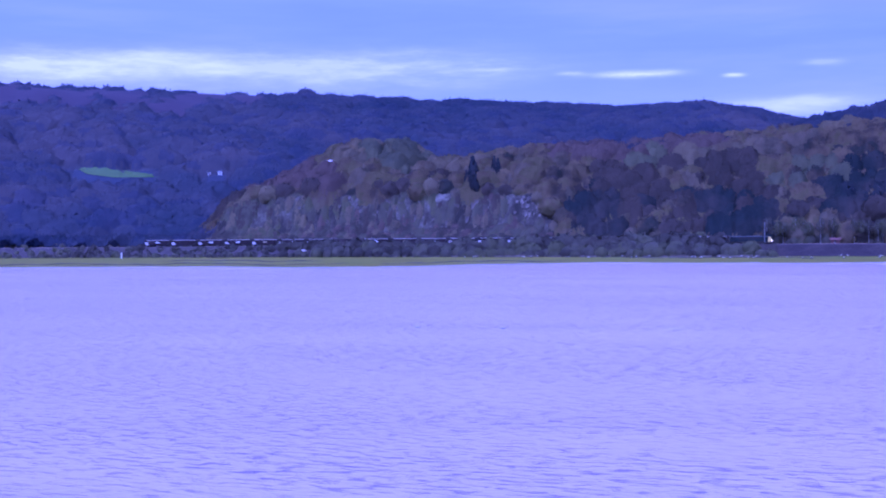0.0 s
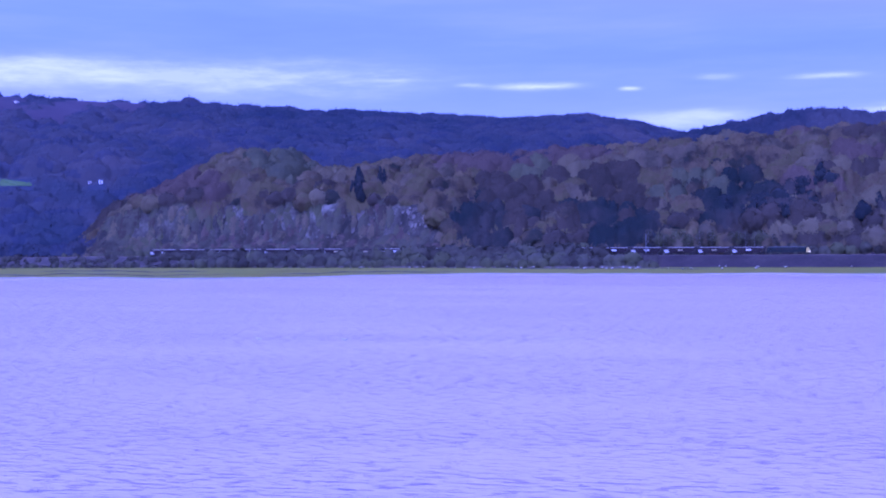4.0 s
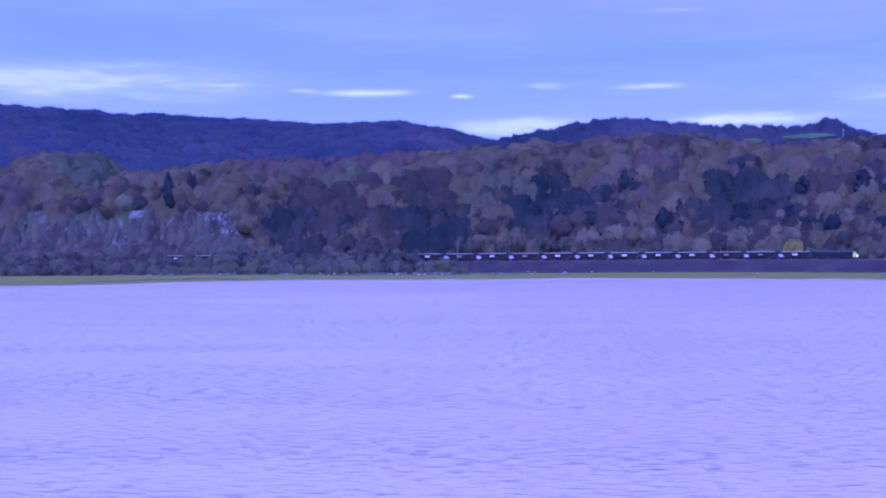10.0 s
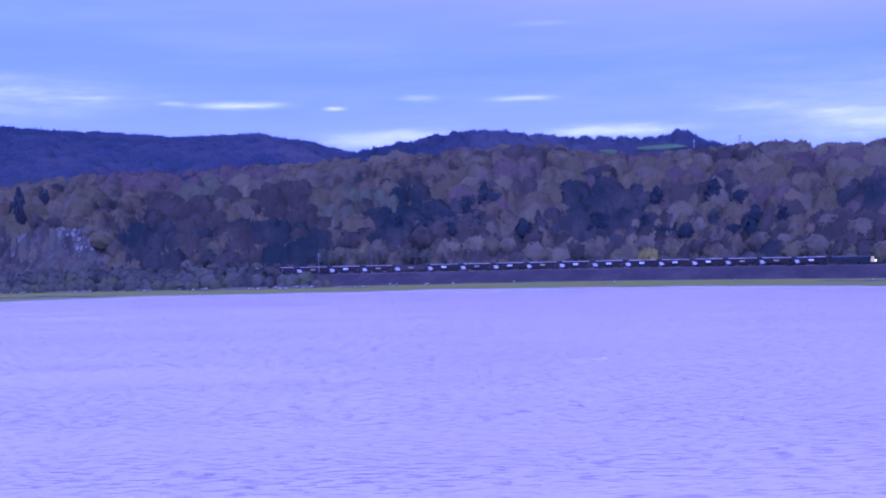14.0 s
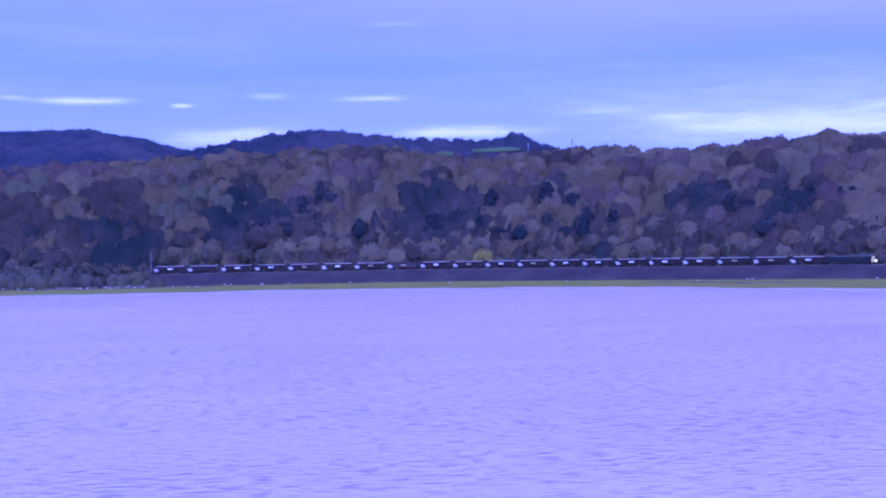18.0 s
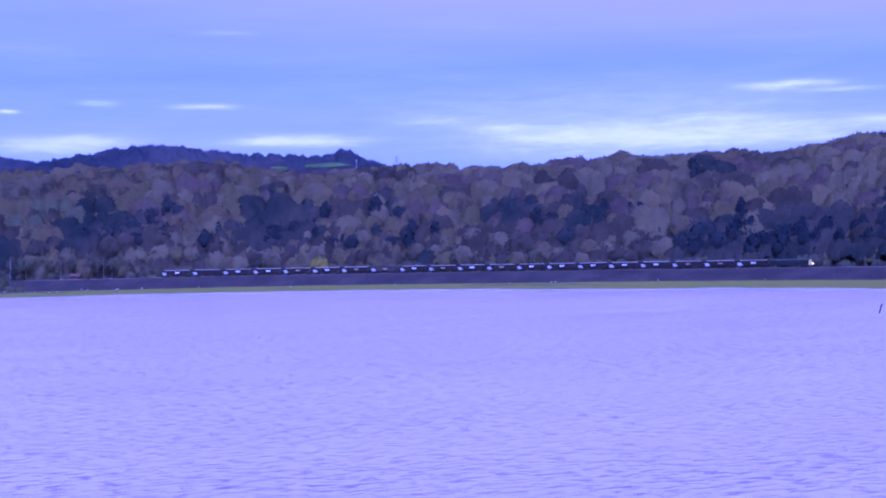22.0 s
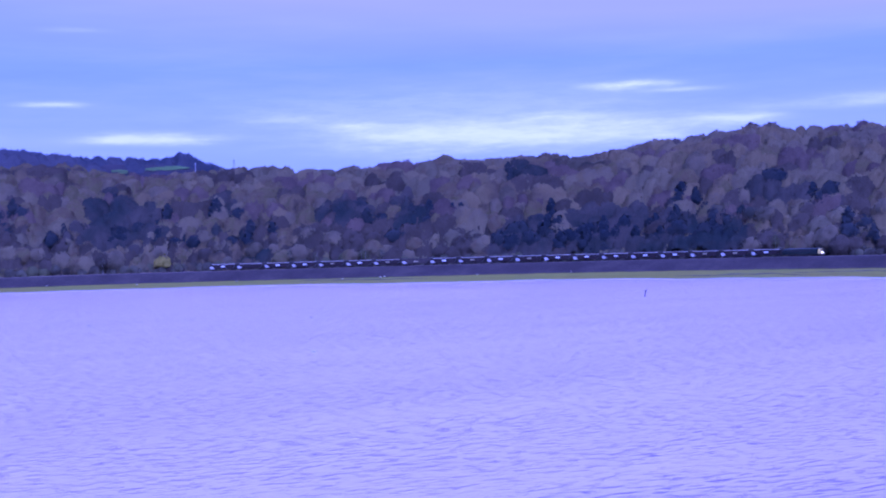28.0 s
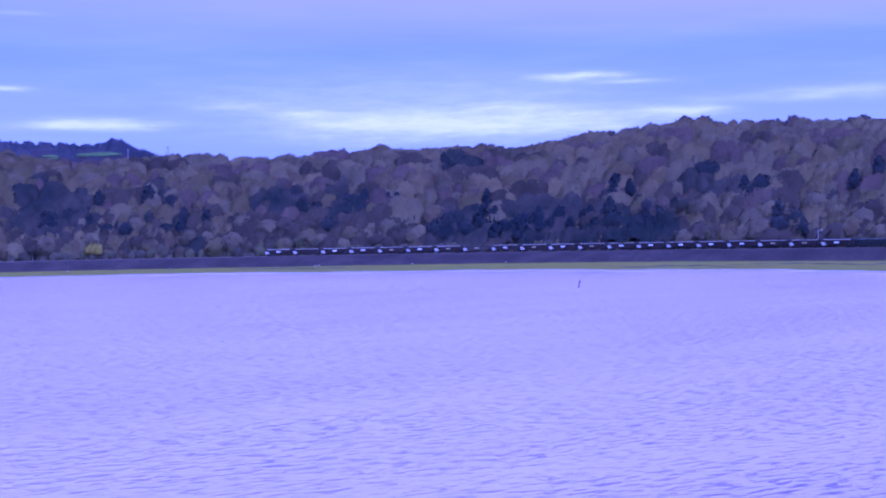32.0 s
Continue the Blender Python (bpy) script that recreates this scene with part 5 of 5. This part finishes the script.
def revetment():
    """Broken stone along the foot of the bank, where the marsh begins."""
    wall = anchor("revetment", pose(0, 0, 0))
    tagged(wall, "broken pale stone revetment at the edge of the marsh", "wall", kind="structure")
    meshes = []
    for k in range(5):
        bm = bmesh.new()
        bmesh.ops.create_cube(bm, size=1.0)
        bmesh.ops.bevel(bm, geom=random.sample(list(bm.edges), 4), offset=0.15, segments=1, affect="EDGES")
        for v in bm.verts:
            v.co *= 0.8 + 0.4 * random.random()
        me = bpy.data.meshes.new("stone")
        bm.to_mesh(me)
        bm.free()
        me.materials.append(M_ROCK)
        meshes.append(me)
    for k in range(150):
        az = random.choice((random.uniform(0.10, 0.246), random.uniform(0.17, 0.24), random.uniform(-0.06, 0.10)))
        p = place(az, float(track_r(az)) - 24.5 + random.uniform(-1.0, 1.0))
        m = Matrix.Translation(p + Vector((0, 0, 0.25))) @ Matrix.Rotation(-az + random.uniform(-0.3, 0.3), 4, "Z") @ Matrix.Diagonal((random.uniform(1.0, 3.2), 1.0, random.uniform(0.7, 1.6), 1))
        part("stone", meshes[k % 5], None, wall, "", m)


revetment()


# ---- small things along the shore ----
def signal_post():
    p = place(0.245, float(track_r(0.245)) - 4.5)
    w = anchor("signal_post", Matrix.Translation(p) @ Matrix.Rotation(-0.245, 4, "Z"))
    part("pole", rod(bmesh.new(), (0, 0, -0.5), (0, 0, 13.0), 0.15, 0.11, 10), M_GALV, w)
    part("head", box(bmesh.new(), -0.35, 0.35, -0.25, 0.25, 11.2, 12.9, 0.05), M_DARK, w, "black signal head")
    part("ladder", box(bmesh.new(), 0.3, 0.36, -0.2, 0.2, 0, 11.0), M_GALV, w)
    tagged(w, "tall grey steel signal post beside the railway", "signal")


def abutment():
    p = place(0.2485, float(track_r(0.2485)) - 17)
    w = anchor("culvert_abutment", Matrix.Translation((p.x, p.y, 0.9)) @ Matrix.Rotation(-0.2485, 4, "Z"))
    part("wall", box(bmesh.new(), -3.0, 3.0, 0, 11, 0, 7.4, 0.15), M_DARK, w, "dark stained masonry wall")
    part("coping", box(bmesh.new(), -3.3, 3.3, -0.25, 11, 7.4, 7.8, 0.08), M_BANK, w, "stone coping")
    for x in (-3.1, 3.1):
        part("pilaster", box(bmesh.new(), x - 0.45, x + 0.45, -0.4, 0.6, 0, 7.4, 0.1), M_DARK, w)
    tagged(w, "dark masonry culvert abutment in the railway embankment", "abutment")


def hut(az, off, sx, sy, h, wall_mat, roof_mat, label):
    r = float(track_r(az)) + off
    w = anchor("hut", Matrix.Translation(place(az, r)) @ Matrix.Rotation(-az, 4, "Z"))
    part("wall", box(bmesh.new(), -sx / 2, sx / 2, -sy / 2, sy / 2, -0.4, h, 0.03), wall_mat, w)
    bm = bmesh.new()
    e = 0.35
    v = [(-sx / 2 - e, -sy / 2 - e, h), (sx / 2 + e, -sy / 2 - e, h), (sx / 2 + e, sy / 2 + e, h), (-sx / 2 - e, sy / 2 + e, h), (-sx / 2 - e, 0, h + sy * 0.36), (sx / 2 + e, 0, h + sy * 0.36)]
    v = [bm.verts.new(q) for q in v]
    for f in ((0, 1, 5, 4), (2, 3, 4, 5), (1, 2, 5), (3, 0, 4), (3, 2, 1, 0)):
        bm.faces.new([v[i] for i in f])
    part("roof", bm, roof_mat, w)
    for x in np.linspace(-sx / 2, sx / 2, int(sx // 3) + 2)[1:-1]:
        win = part("window", box(bmesh.new(), x - 0.5, x + 0.5, -sy / 2 - 0.03, -sy / 2 + 0.02, h * 0.4, h * 0.75, 0.01), M_GLASS, w)
        part("sill", box(bmesh.new(), x - 0.6, x + 0.6, -sy / 2 - 0.12, -sy / 2, h * 0.4 - 0.1, h * 0.4), M_PALE, win)
    part("door", box(bmesh.new(), -0.45, 0.45, -sy / 2 - 0.05, -sy / 2, 0, min(2.05, h - 0.1), 0.01), M_DARK, w)
    return tagged(w, label, "building")


def marker_post():
    p = place(-0.245, float(track_r(-0.245)) - 30)
    w = anchor("marker_post", Matrix.Translation(p))
    part("post", box(bmesh.new(), -0.32, 0.32, -0.32, 0.32, -0.4, 3.2, 0.06), M_WHITE, w, "white painted post")
    part("cap", box(bmesh.new(), -0.42, 0.42, -0.42, 0.42, 3.2, 3.4, 0.06), M_WHITE, w)
    tagged(w, "white painted marker post on the salt marsh", "post")


def lamp_post():
    az = 1.181
    p = place(az, float(track_r(az)) + 8)
    w = anchor("lamp_post", Matrix.Translation(p) @ Matrix.Rotation(-az, 4, "Z"))
    part("pole", rod(bmesh.new(), (0, 0, -0.4), (0, 0, 8.0), 0.16, 0.11, 8), M_PALE, w)
    bm = bmesh.new()
    for a, b in (((0, 0, 8.0), (0.35, 0, 8.7)), ((0.35, 0, 8.7), (1.0, 0, 9.0)), ((1.0, 0, 9.0), (1.7, 0, 8.9))):
        rod(bm, a, b, 0.11, 0.1, 6)
    part("arm", bm, M_PALE, w)
    part("lantern", box(bmesh.new(), 1.4, 2.2, -0.2, 0.2, 8.7, 8.95, 0.05), M_WHITE, w)
    tagged(w, "white curved lamp post behind the railway", "lamp post")


def pylon():
    az, r = 0.570, 857
    w = anchor("pylon", Matrix.Translation(place(az, r)) @ Matrix.Rotation(-az, 4, "Z"))
    H = 21.0
    for sx in (-1, 1):
        for sy in (-1, 1):
            part("leg", rod(bmesh.new(), (sx * 1.6, sy * 1.6, -0.5), (sx * 0.25, sy * 0.25, H), 0.16, 0.1, 5), M_GALV, w)
    for k in range(7):
        z0, z1 = H * k / 7, H * (k + 1) / 7
        a0, a1 = 1.6 - 1.35 * k / 7, 1.6 - 1.35 * (k + 1) / 7
        for sy in (-1, 1):
            part("brace", rod(bmesh.new(), (-a0, sy * a0, z0), (a1, sy * a1, z1), 0.08, 0.08, 4), M_GALV, w)
            part("brace", rod(bmesh.new(), (a0, sy * a0, z0), (-a1, sy * a1, z1), 0.08, 0.08, 4), M_GALV, w)
    for z, half in ((H - 5, 2.4), (H - 2.6, 2.0), (H - 0.4, 1.5)):
        part("cross_arm", box(bmesh.new(), -half, half, -0.12, 0.12, z - 0.12, z + 0.12), M_GALV, w)
    tagged(w, "slender lattice power pylon on the wooded skyline", "pylon")
    az = 0.536
    w = anchor("mast", Matrix.Translation(place(az, 862)))
    part("pole", rod(bmesh.new(), (0, 0, -0.5), (0, 0, 10.0), 0.28, 0.18, 8), M_GALV, w)
    part("aerial", box(bmesh.new(), -0.4, 0.4, -0.3, 0.3, 8.0, 9.6, 0.1), M_GALV, w)
    tagged(w, "pale mast beside a clump of trees on the hilltop", "mast")


def water_stake():
    az, r = 1.021, 266
    w = anchor("stake", Matrix.Translation((r * math.sin(az), r * math.cos(az), 0)) @ Matrix.Rotation(-az, 4, "Z"))
    part("shaft", rod(bmesh.new(), (-0.25, 0, -1.0), (0.38, 0, 2.0), 0.19, 0.15, 8), M_DARK, w)
    part("tip", rod(bmesh.new(), (0.36, 0, 1.85), (0.66, 0, 2.2), 0.24, 0.16, 8), M_DARK, w)
    tagged(w, "dark leaning timber stake standing in the water", "stake")


signal_post()
abutment()
hut(0.296, 9, 4.6, 3.2, 2.0, M_BRICK, M_BRICK, "small red brick lineside hut")
hut(-0.209, 40, 17.0, 8.0, 3.2, M_WHITE, M_PALE, "low white farm building behind the marsh")
marker_post()
lamp_post()
pylon()
water_stake()
_h = hut(-0.171, 0, 3.4, 3.0, 2.4, M_WHITE, M_SLATE, "white farmhouse among far woods on the fell")
_h.matrix_basis = Matrix.Translation(place(-0.171, HOUSE_R)) @ Matrix.Rotation(0.171, 4, "Z")
_h = hut(-0.179, 0, 2.6, 2.6, 2.0, M_PALE, M_SLATE, "small grey farm outbuilding among far woods on the fell")
_h.matrix_basis = Matrix.Translation(place(-0.179, HOUSE_R)) @ Matrix.Rotation(0.179, 4, "Z")


def build_sheep():
    w = anchor("sheep", pose(0, 0, 0))
    bm = bmesh.new()
    bmesh.ops.create_icosphere(bm, subdivisions=2, radius=1.0)
    for v in bm.verts:
        v.co.x *= 0.72
        v.co.y *= 0.36
        v.co.z = v.co.z * 0.36 + 0.72
    part("body", bm, M_WOOL, w, "pale woolly fleece")
    bm = bmesh.new()
    bmesh.ops.create_icosphere(bm, subdivisions=1, radius=0.2)
    for v in bm.verts:
        v.co = (v.co.x * 1.4 + 0.82, v.co.y * 0.8, v.co.z + 0.78)
    part("head", bm, M_WOOL, w)
    for x in (-0.45, 0.45):
        for y in (-0.2, 0.2):
            part("leg", rod(bmesh.new(), (x, y, 0), (x, y, 0.5), 0.06, 0.07, 6), M_DARK, w)
    return tagged(w, "white sheep grazing on the salt marsh", "sheep", "sheep on the marsh")


first = build_sheep()
flock = [(0.02, 3), (0.06, 4), (0.105, 3), (0.15, 6), (0.195, 8), (0.23, 8), (0.27, 3), (0.30, 4), (0.335, 4), (0.41, 1), (0.47, 1), (0.56, 1), (0.65, 1), (0.71, 2), (0.79, 1), (0.88, 1)]
k = 0
for a, n in flock:
    for _ in range(n):
        q = a + rng.normal() * 0.009
        r = float(track_r(q)) - 19 - rng.uniform(0, 28)
        m = Matrix.Translation(place(q, r)) @ Matrix.Rotation(rng.uniform(0, 6.28), 4, "Z")
        if k == 0:
            first.matrix_basis = m
        else:
            copy_thing(first, m).scale = (0.9, 0.9, 0.9)
        k += 1


def build_gull(flying):
    """A gull, its head towards +x."""
    w = anchor("gull", pose(0, 0, 0))
    bm = bmesh.new()
    bmesh.ops.create_icosphere(bm, subdivisions=2, radius=1.0)
    for v in bm.verts:
        v.co = (v.co.x * 0.34 - 0.05 * v.co.z, v.co.y * 0.14, v.co.z * 0.14 + (0.0 if flying else 0.12))
    part("body", bm, M_WHITE, w, "white plumage")
    bm = bmesh.new()
    bmesh.ops.create_icosphere(bm, subdivisions=1, radius=0.1, matrix=Matrix.Translation((0.34, 0, 0.1 if flying else 0.3)))
    head = part("head", bm, M_WHITE, w)
    z = 0.1 if flying else 0.3
    part("beak", rod(bmesh.new(), (0.42, 0, z), (0.54, 0, z - 0.02), 0.03, 0.008, 5), M_BEAK, head)
    part("tail", extruded(bmesh.new(), [(-0.3, 0.02), (-0.3, 0.05), (-0.55, 0.05), (-0.55, 0.03)], -0.08, 0.08), M_WHITE, w)
    for s in (-1, 1):
        bm = bmesh.new()
        if flying:
            pts = [(0.14, 0.08, 0.05), (0.18, 0.45, 0.24), (-0.02, 0.95, 0.16), (-0.1, 0.5, 0.22), (-0.14, 0.08, 0.04)]
        else:
            pts = [(0.2, 0.12, 0.16), (0.0, 0.17, 0.2), (-0.5, 0.06, 0.16), (-0.3, 0.12, 0.1), (0.05, 0.15, 0.06)]
        top = [bm.verts.new((x, s * y, zz + 0.015)) for x, y, zz in pts]
        low = [bm.verts.new((x, s * y, zz - 0.015)) for x, y, zz in pts]
        bm.faces.new(top)
        bm.faces.new(low[::-1])
        for i in range(len(pts)):
            j = (i + 1) % len(pts)
            bm.faces.new((top[i], low[i], low[j], top[j]))
        bmesh.ops.recalc_face_normals(bm, faces=bm.faces[:])
        part("wing", bm, M_PALE, w, "grey-white wing")
    return tagged(w, "white gull flying low over the estuary" if flying else "white gull floating on the water", "gull", "gulls")


flyers = [build_gull(True), build_gull(True)]
floaters = [build_gull(False) for _ in range(5)]


def build_foam():
    """A low broken crest of foam, tapering to both ends."""
    bm = bmesh.new()
    n = 12
    rows = []
    for k in range(n + 1):
        u = k / n
        w, h = 0.14 * math.sin(math.pi * u) ** 0.7 + 0.02, 0.06 * math.sin(math.pi * u) * (0.7 + 0.3 * math.sin(k * 2.3))
        y = 0.25 * math.sin(u * 5.0)
        rows.append([bm.verts.new((5.0 * (u - 0.5), y + dy, z)) for dy, z in ((-w, -0.03), (-w * 0.3, h), (w * 0.4, h * 0.7), (w, -0.03))])
    for a, b in zip(rows, rows[1:]):
        for k in range(3):
            bm.faces.new((a[k], b[k], b[k + 1], a[k + 1]))
    bmesh.ops.recalc_face_normals(bm, faces=bm.faces[:])
    w = anchor("foam_crest", pose(0, 0, 0))
    part("foam", bm, M_FOAM, w)
    return tagged(w, "thin white foam on a low wave of the tide line", "foam", "foam along the tide line")


# azimuth, distance, length
FOAM = [(0.1155, 210, 0.4), (0.180, 209, 0.9), (0.300, 204, 0.4), (0.4584, 195, 0.7), (0.478, 198, 0.5), (0.640, 192, 0.4), (0.779, 187, 0.8), (0.817, 187, 0.5), (0.887, 190, 0.4), (0.702, 354, 0.8)]
crests = [build_foam()]
while len(crests) < len(FOAM):
    crests.append(copy_thing(crests[0], pose(0, 0, 0)))
for ob, (a, r, k) in zip(crests, FOAM):
    ob.matrix_basis = Matrix.Translation((r * math.sin(a), r * math.cos(a), 0)) @ Matrix.Rotation(-a, 4, "Z") @ Matrix.Diagonal((k, 1.0, 1.0, 1.0))


def polar(az, r, z):
    return Vector((r * math.sin(az), r * math.cos(az), z))


def motions():
    """The train, the drifting clouds and water, and the gulls."""
    head_0, speed, gain, loss = 179.8, 19.416, 0.0737, 0.00177
    steps = [0.5 * k for k in range(65)]
    for k, w in enumerate([loco] + wagons):
        back = 10.7 if k == 0 else 21.4 + WAGON * (k - 0.5)
        walk(w, [(t, on_track(head_0 + (speed + (gain - loss * t) * t) * t - back)) for t in steps])
    walk(clouds, [(0.0, pose(0, 0, 0)), (32.0, pose(0, 0, 0, 0, 0, -math.degrees(0.0026 * 32.0)))])
    walk(water, [(0.0, pose(0, 0, 0)), (32.0, pose(-48, -6, 0))])
    for bird, rows in zip(flyers, FLIGHTS):
        walk(bird, rows)
    for bird, (a, r, t0, da) in zip(floaters, FLOATS):
        walk(bird, [(t, Matrix.Translation(polar(a + da * (t - t0), r, 0.02)) @ Matrix.Rotation(math.pi - a, 4, "Z")) for t in (0.0, 16.0, 32.0)])


# flights of the two gulls: seconds, azimuth, elevation, at 230 m
FLIGHTS = []
for track in ([(0, -0.0865, 0.0548), (0.6, -0.1214, 0.0674), (1, -0.1391, 0.0778), (1.4, -0.1565, 0.0876), (1.8, -0.1696, 0.0940), (2.2, -0.1820, 0.1012), (2.6, -0.1941, 0.1053), (3, -0.2050, 0.1040), (32, -0.6061, 0.2702)], [(0, -0.1076, -0.0144), (1.4, -0.1589, -0.0006), (1.8, -0.1749, 0.0028), (2.2, -0.1881, 0.0057), (2.6, -0.2035, 0.0117), (3, -0.2175, 0.0153), (32, -0.5893, 0.1158)]):
    rows = []
    for t, a, e in track:
        p = polar(a, 230.0, EYE_Z + 230.0 * e)
        rows.append((t, Matrix.Translation(p) @ Matrix.Rotation(math.pi - a, 4, "Z")))
    FLIGHTS.append(rows)
# floating gulls: azimuth, distance, at which second, drift in radians a second
FLOATS = [(-0.020, 212, 0.0, -0.0085), (0.046, 208, 0.0, -0.0085), (0.4647, 194, 14.0, -0.009), (0.706, 188, 19.0, -0.009), (0.62, 72, 27.0, -0.014)]

motions()
